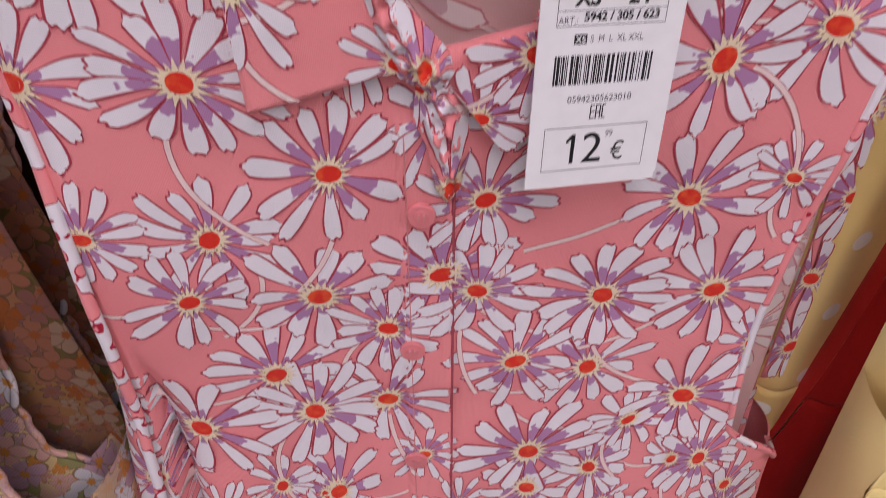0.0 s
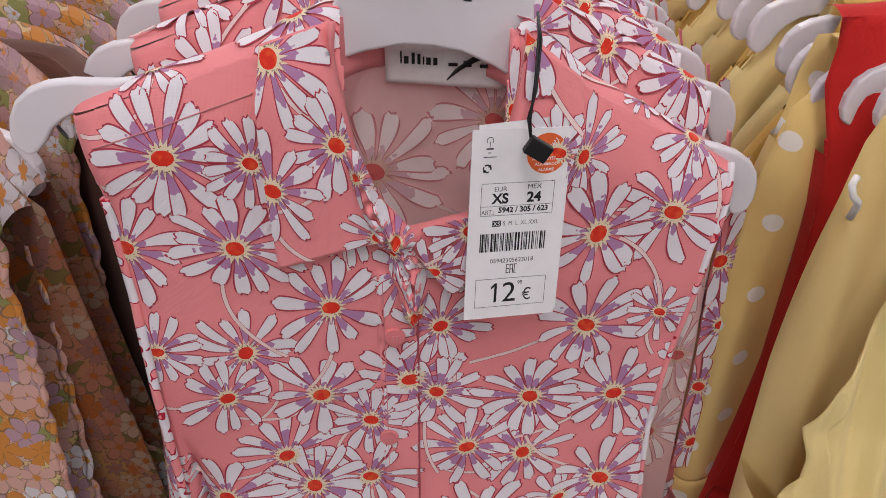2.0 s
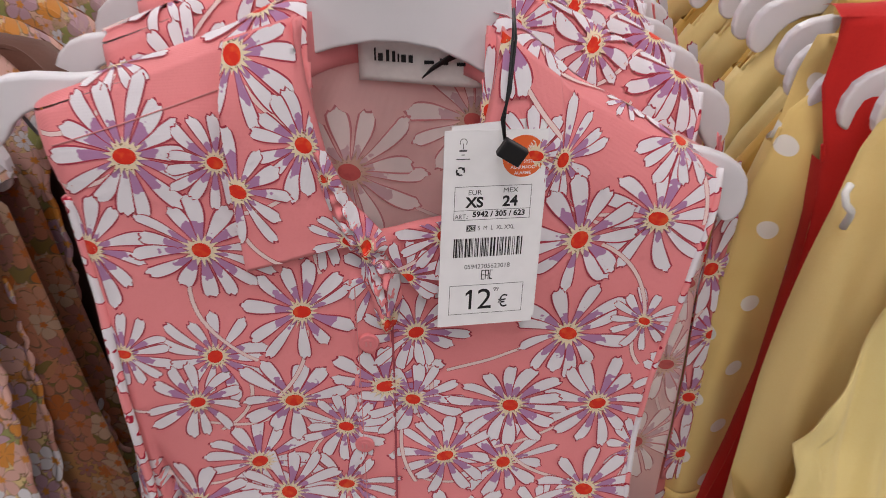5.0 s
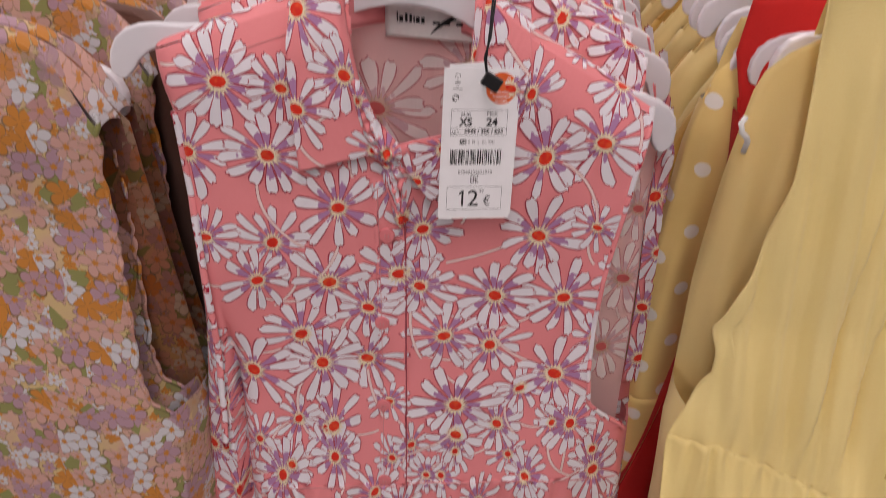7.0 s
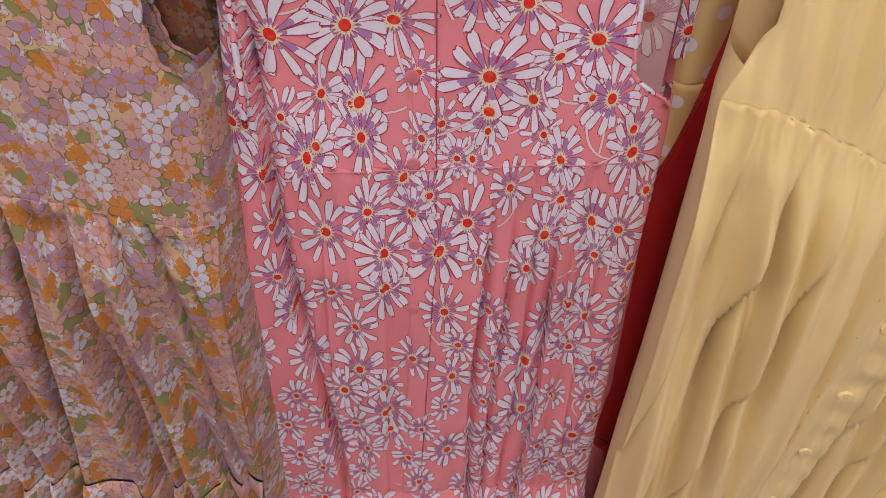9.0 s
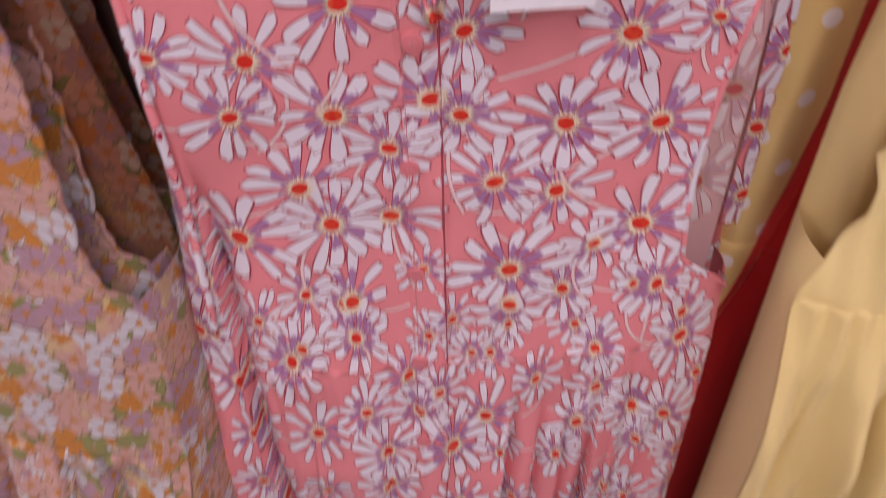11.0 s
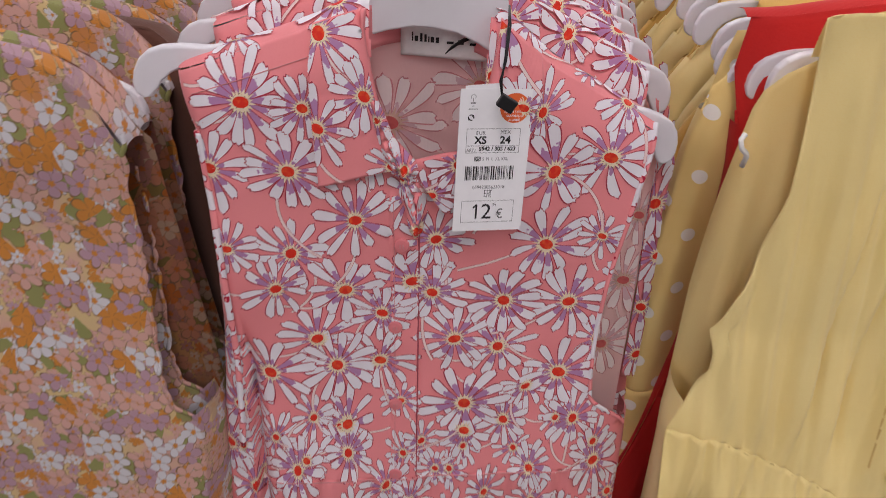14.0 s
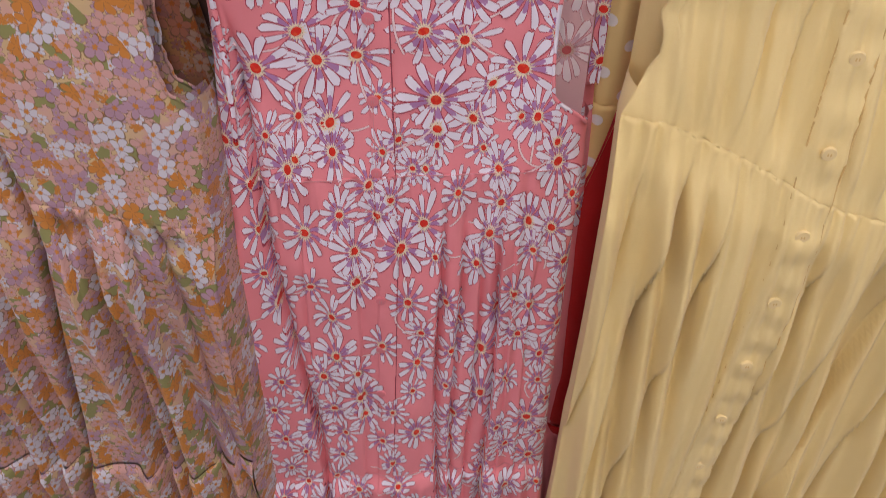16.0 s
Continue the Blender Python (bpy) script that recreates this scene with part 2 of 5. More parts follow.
def dotted(name, color, dark, dot):
    """Yellow cloth with white dots about 11 mm across, in staggered rows."""
    n = Nodes(name)
    p = weave(n)
    sep = n.add("ShaderNodeSeparateXYZ")
    n.put(sep.inputs[0], p)
    row = n.math("DIVIDE", sep.outputs[2], 0.026)
    odd = n.math("FLOORED_MODULO", n.math("FLOOR", row), 2.0)
    col = n.math("ADD", n.math("DIVIDE", sep.outputs[0], 0.044), n.math("MULTIPLY", odd, 0.5))
    dx = n.math("MULTIPLY", n.math("SUBTRACT", n.math("FRACT", col), 0.5), 0.044)
    dz = n.math("MULTIPLY", n.math("SUBTRACT", n.math("FRACT", row), 0.5), 0.026)
    d = n.math("SQRT", n.math("ADD", n.math("MULTIPLY", dx, dx), n.math("MULTIPLY", dz, dz)))
    base = n.mix(n.step(n.noise(p, 12.0).outputs["Fac"], 0.3, 0.8), color, dark)
    return n.finish(n.mix(n.step(d, 0.0062, 0.0056), base, dot), 0.8, 0.15, 0.3)


def plain(name, color, rough=0.5, specular=0.5, metal=0.0, mottled=0.12, scale=40.0, bump=0.0, glow=0.0, through_light=0.0):
    n = Nodes(name)
    p = n.place()
    f = n.noise(p, scale, 4.0).outputs["Fac"]
    c = n.mix(n.step(f, 0.35, 0.75), color, tuple(v * (1 - mottled) for v in color))
    if bump:
        n.bump(f, bump, 0.002)
    n.finish(c, rough, 0.0, specular)
    n.bsdf.inputs["Metallic"].default_value = metal
    if through_light:
        n.bsdf.inputs["Subsurface Weight"].default_value = through_light
        n.bsdf.inputs["Subsurface Radius"].default_value = (0.006, 0.006, 0.006)
    if glow:
        n.put(n.bsdf.inputs["Emission Color"], color)
        n.bsdf.inputs["Emission Strength"].default_value = glow
    return n.mat


PINK, PINK_DARK = (0.88, 0.290, 0.305), (0.83, 0.245, 0.265)
M_PINK = cloth("pink_cotton", PINK, PINK_DARK, 0.3)
M_PINK_INNER = cloth("pink_cotton_reverse", (0.96, 0.66, 0.64), (0.93, 0.61, 0.59), 0.25, thin=0.25)
M_PETAL = petal_print("petal_print", (0.80, 0.77, 0.82), (0.43, 0.010, 0.038), (0.42, 0.18, 0.38))
M_PETAL_INNER = petal_print("petal_print_reverse", (0.90, 0.80, 0.78), (0.66, 0.24, 0.26), (0.68, 0.46, 0.50))
M_BINDING = binding_print("binding_print", PINK, (0.80, 0.77, 0.82), (0.46, 0.010, 0.040))
M_STEM = petal_print("stalk_print", (0.84, 0.66, 0.64), (0.46, 0.012, 0.045), (0.84, 0.66, 0.64))
M_STEM_INNER = petal_print("stalk_print_reverse", (0.84, 0.66, 0.63), (0.66, 0.26, 0.28), (0.84, 0.66, 0.63))
M_HEART = ink("red_flower_heart", (0.74, 0.030, 0.014), (0.82, 0.10, 0.025), 220.0)
M_HEART_INNER = ink("red_flower_heart_reverse", (0.62, 0.13, 0.12), (0.55, 0.10, 0.10), 220.0)
M_RING = speckle_ring("cream_flower_ring", (0.84, 0.70, 0.50), (0.30, 0.15, 0.06))
M_RING_INNER = speckle_ring("cream_flower_ring_reverse", (0.70, 0.47, 0.37), (0.5, 0.3, 0.22))
M_THREAD = plain("pink_thread", (0.74, 0.30, 0.31), 0.8, 0.2)
# darker pink that stands for the shadow line beside the placket
M_SHADOW_LINE = plain("dark_pink_shadow_line", (0.42, 0.085, 0.11), 0.8, 0.2)
M_BUTTON = plain("pink_button", (0.78, 0.23, 0.25), 0.35, 0.5, mottled=0.06)
M_DITSY = ditsy("ditsy_floral_cotton", 0.86)
# reverse of the print, with the shade inside the dress darkened into its colour
M_DITSY_INNER_SHADED = ditsy("ditsy_reverse_shaded", 0.42, 0.64)
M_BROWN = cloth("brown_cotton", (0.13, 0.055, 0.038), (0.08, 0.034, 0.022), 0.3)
M_YELLOW = cloth("yellow_viscose", (0.96, 0.785, 0.350), (0.93, 0.71, 0.255), 0.28, 0.55, 0.2, 0.4, thin=0.15)
M_YELLOW_BUTTON = plain("yellow_button", (0.90, 0.72, 0.34), 0.3, 0.5, mottled=0.05)
M_YELLOW_SEAM = plain("yellow_seam", (0.78, 0.54, 0.20), 0.8, 0.2)
M_YELLOW_INNER = cloth("yellow_viscose_reverse", (0.96, 0.79, 0.38), (0.92, 0.72, 0.295), 0.28, 0.75, thin=0.35)
# golden yellow, with the shade between the hung dresses put into the colour
M_GOLD_SHADED = cloth("golden_cotton_shaded", (0.68, 0.42, 0.10), (0.58, 0.33, 0.07), 0.3, 0.7)
M_DOT = dotted("dotted_yellow_cotton", (0.85, 0.65, 0.265), (0.78, 0.56, 0.195), (0.88, 0.86, 0.80))
M_RED = cloth("red_cotton", (0.60, 0.022, 0.018), (0.48, 0.014, 0.014), 0.25)
M_HANGER = plain("white_hanger_plastic", (0.77, 0.76, 0.80), 0.32, 0.5, mottled=0.04, through_light=0.25)
M_BLACK = plain("black_print", (0.012, 0.012, 0.014), 0.5, 0.4)
M_GREY_INK = plain("grey_print", (0.10, 0.10, 0.11), 0.6, 0.3)
M_CARD = plain("white_card", (0.88, 0.88, 0.90), 0.55, 0.4, mottled=0.04, scale=120.0, bump=0.02)
M_ORANGE = plain("orange_sticker", (0.86, 0.15, 0.035), 0.45, 0.45, mottled=0.05)
M_LABEL = plain("white_satin_label", (0.88, 0.87, 0.86), 0.45, 0.5, mottled=0.06, scale=300.0, bump=0.1)
M_STEEL = plain("brushed_steel", (0.58, 0.58, 0.60), 0.3, 0.5, metal=1.0)
M_WHITE_PAINT = plain("white_wall_paint", (0.42, 0.41, 0.40), 0.7, 0.3, mottled=0.08, scale=3.0, bump=0.05)
M_CEILING = plain("white_ceiling_paint", (0.78, 0.78, 0.78), 0.9, 0.2, mottled=0.06, scale=2.0)
M_FLOOR = plain("grey_floor_tile", (0.20, 0.18, 0.165), 0.35, 0.5, mottled=0.3, scale=6.0, bump=0.03)
M_GROUT = plain("dark_grout", (0.14, 0.13, 0.12), 0.9, 0.2)
M_LAMP = plain("lamp_diffuser", (1.0, 0.97, 0.92), 0.5, 0.2, glow=3.0)
M_GREEN = cloth("green_cotton", (0.05, 0.30, 0.14), (0.03, 0.2, 0.1), 0.25)
M_WHITE_CLOTH = cloth("white_cotton", (0.78, 0.77, 0.74), (0.70, 0.69, 0.66), 0.25)


# ---------------------------------------------------------------- the shop round the racks
def box_object(name, lo, hi, material):
    bm = bmesh.new()
    c = [(a + b) / 2 for a, b in zip(lo, hi)]
    s = [b - a for a, b in zip(lo, hi)]
    bmesh.ops.create_cube(bm, size=1, matrix=Matrix.Translation(c) @ Matrix.Diagonal((*s, 1)))
    return tagged(part(name, bm, material, None, "", False), kind="structure")


box_object("floor", (-4.1, -4.1, -0.12), (4.1, 4.1, 0.0), M_GROUT)
box_object("ceiling", (-4.1, -4.1, 3.22), (4.1, 4.1, 3.32), M_CEILING)
box_object("wall_north", (-4.1, 4.0, 0.0), (4.1, 4.12, 3.22), M_WHITE_PAINT)
box_object("wall_south", (-4.1, -4.12, 0.0), (4.1, -4.0, 3.22), M_WHITE_PAINT)
box_object("wall_east", (4.0, -4.0, 0.0), (4.12, 4.0, 3.22), M_WHITE_PAINT)
box_object("wall_west", (-4.12, -4.0, 0.0), (-4.0, 4.0, 3.22), M_WHITE_PAINT)
for lx in (-2.2, 0.1, 2.3):
    for ly in (-2.5, -0.9, 1.7, 3.1):
        ceiling_lamp(lx, ly, 0.6, 1.2)


# ---------------------------------------------------------------- hangers and rails
def clothes_rail(x, y0, y1, z=1.605):
    """A round steel rail along y on two uprights that stand among the clothes."""
    rail = tagged(new("clothes_rail"), "brushed steel clothes rail standing on two posts", "clothes rail", "shop rails")
    rail.matrix_basis = pose(x, 0, 0)
    bm = bmesh.new()
    tube(bm, [(0, y0, z), (0, (y0 + y1) / 2, z), (0, y1, z)], 0.0125, 16)
    part("bar", bm, M_STEEL, rail)
    for y in (y1 - 0.45, y1 - 0.02):
        bm = bmesh.new()
        tube(bm, [(0, y, 0.02), (0, y, 0.8), (0, y, z - 0.01)], 0.0125, 14)
        part("post", bm, M_STEEL, rail)
        bm = bmesh.new()
        bmesh.ops.create_cube(bm, size=1, matrix=Matrix.Translation((0, y, 0.01)) @ Matrix.Diagonal((0.5, 0.06, 0.02, 1)))
        rounded(part("foot", bm, M_STEEL, rail), 0.004)
    return rail


HALF_HANGER = [(0.000, 0.072), (0.0065, 0.072), (0.0085, 0.054), (0.015, 0.047), (0.025, 0.0445), (0.034, 0.041), (0.039, 0.035), (0.0425, 0.026), (0.0455, 0.014), (0.0495, 0.003),
               (0.056, -0.006), (0.080, -0.017), (0.110, -0.028), (0.140, -0.035), (0.158, -0.0365), (0.169, -0.039), (0.177, -0.043), (0.1825, -0.049), (0.1855, -0.057),
               (0.1862, -0.065), (0.1845, -0.0715), (0.180, -0.0745), (0.175, -0.0735), (0.171, -0.068), (0.1675, -0.061), (0.162, -0.055), (0.154, -0.050),
               (0.142, -0.0475), (0.110, -0.041), (0.080, -0.031), (0.050, -0.017), (0.030, -0.008), (0.014, -0.003), (0.000, -0.002)]


def hanger(m, label, wordmark=True):
    """A white plastic shop hanger with a broad middle plate, drooping arm ends and a hook."""
    h = tagged(new("clothes_hanger"), label, "hanger", "white hangers")
    h.matrix_basis = m
    bm = bmesh.new()
    outline = HALF_HANGER + [(-x, z) for x, z in HALF_HANGER[-2:0:-1]]
    prism(bm, outline, -0.0042, 0.0042)
    bmesh.ops.triangulate(bm, faces=[f for f in bm.faces if len(f.verts) > 4])
    rounded(part("hanger_body", bm, M_HANGER, h, "", False), 0.0030, 4)
    top = 1.605 - m.translation.z + 0.0165
    bm = bmesh.new()
    pts = [(0, 0, 0.066), (0, 0, 0.085), (0.002, 0, top - 0.04)]
    pts += [(0.016 * math.cos(a) - 0.004 + 0.002, 0, top - 0.0155 + 0.0155 * math.sin(a)) for a in [radians(-40 + 22 * k) for k in range(10)]]
    tube(bm, pts, 0.0026, 8)
    part("hook", bm, M_STEEL, h, "steel hook over the rail")
    if wordmark:
        # the maker's wordmark as plain dark bars
        bm = bmesh.new()
        for x, w, z, t in ((-0.0195, 0.0012, 0.0255, 0.011), (-0.0145, 0.0042, 0.0235, 0.0062), (-0.0085, 0.0026, 0.025, 0.010), (-0.0035, 0.0026, 0.0245, 0.0085),
                           (0.0008, 0.0012, 0.0235, 0.0065), (0.0062, 0.0042, 0.0235, 0.0062), (0.0125, 0.0036, 0.0235, 0.0062)):
            bmesh.ops.create_cube(bm, size=1, matrix=Matrix.Translation((x, -0.00425, z)) @ Matrix.Diagonal((w, 0.0007, t, 1)))
        part("wordmark", bm, M_BLACK, h, "dark printed wordmark bars", False)
    return h


clothes_rail(0.008, 0.17, 1.45)
clothes_rail(-0.375, 0.12, 1.45)
clothes_rail(0.415, 0.12, 1.45)


# ---------------------------------------------------------------- the pink daisy dress
# edges of the front as (height, x), rising
PINK_LEFT = lerp_table([(0.33, -0.200), (0.55, -0.190), (0.66, -0.185), (0.78, -0.178), (0.92, -0.168), (1.04, -0.157), (1.15, -0.151), (1.25, -0.143), (1.35, -0.140), (1.40, -0.142), (1.435, -0.151), (1.46, -0.156)])
PINK_RIGHT = lerp_table([(0.33, 0.194), (0.62, 0.184), (0.74, 0.181), (0.90, 0.180), (1.02, 0.180), (1.10, 0.183), (1.132, 0.182), (1.146, 0.174), (1.156, 0.158), (1.166, 0.146), (1.196, 0.143), (1.237, 0.143), (1.28, 0.1455), (1.31, 0.150), (1.36, 0.157), (1.39, 0.163), (1.42, 0.166)])
PINK_RIGHT_BACK = lerp_table([(0.33, 0.194), (1.02, 0.178), (1.12, 0.179), (1.19, 0.180), (1.25, 0.180), (1.31, 0.178), (1.36, 0.179), (1.40, 0.171), (1.43, 0.163)])
PINK_TOP = lerp_table([(-0.157, 1.441), (-0.146, 1.445), (-0.108, 1.457), (-0.063, 1.472), (-0.037, 1.484), (0.000, 1.486), (0.055, 1.476), (0.089, 1.446), (0.123, 1.426), (0.166, 1.399)])
ARM_LEFT = lerp_table([(1.14, -0.1345), (1.18, -0.1325), (1.22, -0.1320), (1.27, -0.1325), (1.32, -0.1350), (1.37, -0.1385), (1.41, -0.1405)])
WAIST, TIER = 1.092, 0.610
# deep folds of the skirt: x, half width, depth
PINK_FOLDS = [(-0.078, 0.012, 0.005), (-0.030, 0.014, 0.004), (0.080, 0.018, 0.007), (0.128, 0.007, 0.006), (0.020, 0.010, 0.003)]


def knife(x, pleats, z, lean=0.0):
    """Sharp-edged pleats: x of the edge, depth, width, and the side on which the cloth falls back."""
    y = 0.0
    for x0, deep, wide, way in pleats:
        d = (x - x0 - lean * (1.1 - z) - 0.003 * math.sin(11 * z + 50 * x0)) * way
        if d > -0.0012:
            y += deep * smooth01((d + 0.0012) / 0.0024) * math.exp(-max(0.0, d) / wide)
    return y


PINK_PLEATS = [(-0.090, 0.007, 0.015, -1), (-0.040, 0.006, 0.010, 1), (0.047, 0.026, 0.006, 1), (0.067, 0.018, 0.006, 1), (0.088, 0.014, 0.006, 1), (0.113, 0.026, 0.007, -1), (0.128, 0.008, 0.008, -1), (0.150, 0.006, 0.008, 1)]


SIDE_FOLD = [(-0.126, 0.030, 0.006, 1)]


def pink_front_y(x, z):
    """How far the front of the pink dress lies behind its chest plane."""
    y = 0.125 * x - 0.020 * smooth01((1.23 - z) / 0.28)
    top = z - (PINK_TOP(x) - 0.034)
    if top > 0:
        y += 0.011 * (top / 0.034) ** 2
    r = 0.014
    for d in (x - PINK_LEFT(z), (PINK_RIGHT(z) - x) if z < 1.140 else 1.0):
        if d < r:
            y += r * (1 - math.sqrt(max(0.0, 1 - ((r - max(d, 0.0)) / r) ** 2)))
    # side fold beside the armhole
    y += knife(x, SIDE_FOLD, z, 0.035) * smooth01((1.27 - z) / 0.10)
    if z < WAIST:
        f = smooth01((WAIST - z) / 0.06)
        for x0, w, deep in PINK_FOLDS:
            xm = x0 * (1 + 0.12 * (WAIST - z)) + 0.004 * math.sin(9 * z + 40 * x0)
            y += f * deep * math.exp(-((x - xm) / w) ** 2)
        y += smooth01((WAIST - z) / 0.17) * knife(x, PINK_PLEATS, z, -0.02)
        y += 0.0016 * math.sin(x * 430 + 3 * math.sin(x * 61)) * math.exp(-(WAIST - z) / 0.05)
    if z < TIER:
        y -= 0.010 * smooth01((TIER - z) / 0.03)
        y += 0.004 * math.sin(x * 160 + 2 * math.sin(x * 37)) * smooth01((TIER - z) / 0.04)
    y += 0.004 * noise.noise(Vector((x * 14, 3.1, z * 9))) + 0.0016 * noise.noise(Vector((x * 45, 7.7, z * 30)))
    # the placket stands a little proud, with a step at its free edge
    edge = x - (0.004 if z > 1.0 else 0.004 - 0.05 * (1.0 - z))
    if z < 1.36 and -0.02 < edge < 0.0:
        y -= 0.0020
    return y


def pink_back_y(x, z):
    y = 0.125 * x + 0.043 - 0.012 * smooth01((1.2 - z) / 0.2)
    top = z - (PINK_TOP(x) - 0.034)
    if top > 0:
        y -= 0.006 * (top / 0.034) ** 2
    return y + 0.004 * noise.noise(Vector((x * 12, 9.3, z * 8)))


NECK = [(-0.031, 1.53), (-0.027, 1.45), (-0.021, 1.404), (-0.006, 1.384), (0.028, 1.388), (0.044, 1.425), (0.050, 1.53)]


def inside(poly, x, z):
    hit = False
    for (x0, z0), (x1, z1) in zip(poly, poly[1:] + poly[:1]):
        if (z0 > z) != (z1 > z) and x < x0 + (z - z0) / (z1 - z0) * (x1 - x0):
            hit = not hit
    return hit


def nearest(poly, x, z):
    best = None
    for (x0, z0), (x1, z1) in zip(poly, poly[1:] + poly[:1]):
        dx, dz = x1 - x0, z1 - z0
        t = min(1.0, max(0.0, ((x - x0) * dx + (z - z0) * dz) / (dx * dx + dz * dz + 1e-12)))
        px, pz = x0 + t * dx, z0 + t * dz
        d = (px - x) ** 2 + (pz - z) ** 2
        if best is None or d < best[0]:
            best = (d, px, pz)
    return best[1], best[2]


def on_front(place):
    """Lays print on a sheet that faces the aisle."""
    return lambda x, z, lift: (x, place(x, z) - lift, z)


def strip(bm, uv, rows, place, lift, clip, mat=0):
    """A band of rows of (x, z, u, v) laid on the cloth; what clip() cuts away is left out."""
    made = []
    for row in rows:
        out = []
        for x, z, u, v in row:
            cx, cz, cut = clip(x, z)
            out.append((bm.verts.new(place(cx, cz, lift)), cut, (u, v)))
        made.append(out)
    for a, b in zip(made, made[1:]):
        for k in range(len(a) - 1):
            quad = (a[k], a[k + 1], b[k + 1], b[k])
            if sum(q[1] for q in quad) >= 3:
                continue
            f = bm.faces.new([q[0] for q in quad])
            f.material_index = mat
            for loop, q in zip(f.loops, quad):
                loop[uv].uv = q[2]


def daisies(name, flowers, place, clip, mats, parent, rng, lift=0.0005, stems=True):
    """Printed daisies lying on the cloth: petals with outlines, speckled ring, red heart, some stalks."""
    bm = bmesh.new()
    uv = bm.loops.layers.uv.verify()
    levels = []
    for fx, fz, r, tall in flowers:
        near_levels = {q[3] for q in levels if (q[0] - fx) ** 2 + (q[1] - fz) ** 2 < (1.25 * (q[2] + r)) ** 2}
        level = min(q for q in range(99) if q not in near_levels)
        levels.append((fx, fz, r, level))
        up = lift + 0.00011 * level
        squash = rng.uniform(0.82, 1.0)
        lean = rng.uniform(0, math.pi)
        count = rng.choice((11, 12, 12, 13, 14))
        start = rng.uniform(0, 6.28)

        def spot(a, b):
            """Across and along the flower's lean, squashed a little."""
            ca, sa = math.cos(lean), math.sin(lean)
            p, q = a * ca + b * sa, (-a * sa + b * ca) * squash
            return fx + p * ca - q * sa, fz + (p * sa + q * ca) * tall

        if stems and rng.random() < 0.92:
            a0, bend, length = rng.uniform(3.5, 6.0), rng.uniform(-1.2, 1.2), r * rng.uniform(1.4, 2.3)
            rows = []
            for i in range(15):
                t = i / 14
                ang = a0 + bend * t
                cx, cz = fx + math.cos(ang) * length * (0.2 + 0.8 * t), fz + math.sin(ang) * length * (0.2 + 0.8 * t)
                nx, nz = -math.sin(ang + bend * 0.6), math.cos(ang + bend * 0.6)
                w = 0.0012
                rows.append([(cx + s * w * nx, cz + s * w * nz, 0.5 + 0.5 * s, 0.72) for s in (-1, -0.35, 0.35, 1)])
            strip(bm, uv, rows, place, up - 0.00002, clip, 3)
        for j in range(count):
            ang = start + 2 * math.pi * (j + rng.uniform(-0.22, 0.22)) / count
            long = r * rng.uniform(0.85, 1.15)
            wide = r * rng.uniform(0.108, 0.158)
            curl = rng.uniform(-0.16, 0.16)
            notch = rng.uniform(-0.5, 0.5)
            rows = []
            for i in range(10):
                t = i / 9
                rad = r * 0.17 + (long - r * 0.17) * t
                body = 0.36 + 0.64 * smooth01(t / 0.70)
                if t > 0.80:
                    body *= 0.50 + 0.50 * math.sqrt(max(0.0, 1 - ((t - 0.80) / 0.20) ** 2))
                row = []
                for s in (-1, -0.72, -0.3, 0.3, 0.72, 1):
                    off = s * wide * body
                    trim = 0.0
                    if i >= 8:
                        trim = r * (0.05 * abs(s) + 0.035 * math.sin(4.2 * s + 6 * notch)) * (i - 7) / 2
                    a2 = ang + curl * t * t
                    px = math.cos(a2) * (rad - trim) - math.sin(a2) * off
                    pz = math.sin(a2) * (rad - trim) + math.cos(a2) * off
                    x, z = spot(px, pz)
                    row.append((x, z, 0.5 + 0.5 * s, t))
                rows.append(row)
            strip(bm, uv, rows, place, up + 0.000007 * j, clip)
        # speckled ring, then the heart
        for mat, inner, outer, raise_ in ((2, 0.10, 0.255, 0.00062), (1, 0.0, 0.150, 0.00066)):
            rows = []
            jag = [(1.18 if q % 2 else 0.70) * rng.uniform(0.84, 1.16) for q in range(36)]
            for rad in (inner, (inner + outer) / 2, outer):
                row = []
                for i in range(37):
                    a = 2 * math.pi * i / 36
                    q = rad * r * (jag[i % 36] if rad == outer and mat == 2 else 1.0)
                    if mat == 1:
                        q *= 1 + 0.1 * math.sin(2 * a + start)
                    x, z = spot(math.cos(a) * q, math.sin(a) * q * (0.85 if mat == 1 else 1))
                    row.append((x, z, 0.5, 0.6))
                rows.append(row)
            strip(bm, uv, rows, place, up + raise_, clip, mat)
    ob = part(name, bm, mats, parent)
    return ob


def collar_patch(inner, outer, place, nu=22, nv=44):
    """A flat collar leaf between its inner and outer edge, with its outline for cutting the print."""
    ti = lerp_table([(i / (len(inner) - 1), p[0]) for i, p in enumerate(inner)])
    tz = lerp_table([(i / (len(inner) - 1), p[1]) for i, p in enumerate(inner)])
    oi = lerp_table([(i / (len(outer) - 1), p[0]) for i, p in enumerate(outer)])
    oz = lerp_table([(i / (len(outer) - 1), p[1]) for i, p in enumerate(outer)])

    def fn(u, v):
        x = ti(v) * (1 - u) + oi(v) * u
        z = tz(v) * (1 - u) + oz(v) * u
        return (x, place(x, z) + 0.004 * (1 - smooth01(u / 0.08)), z)
    return fn


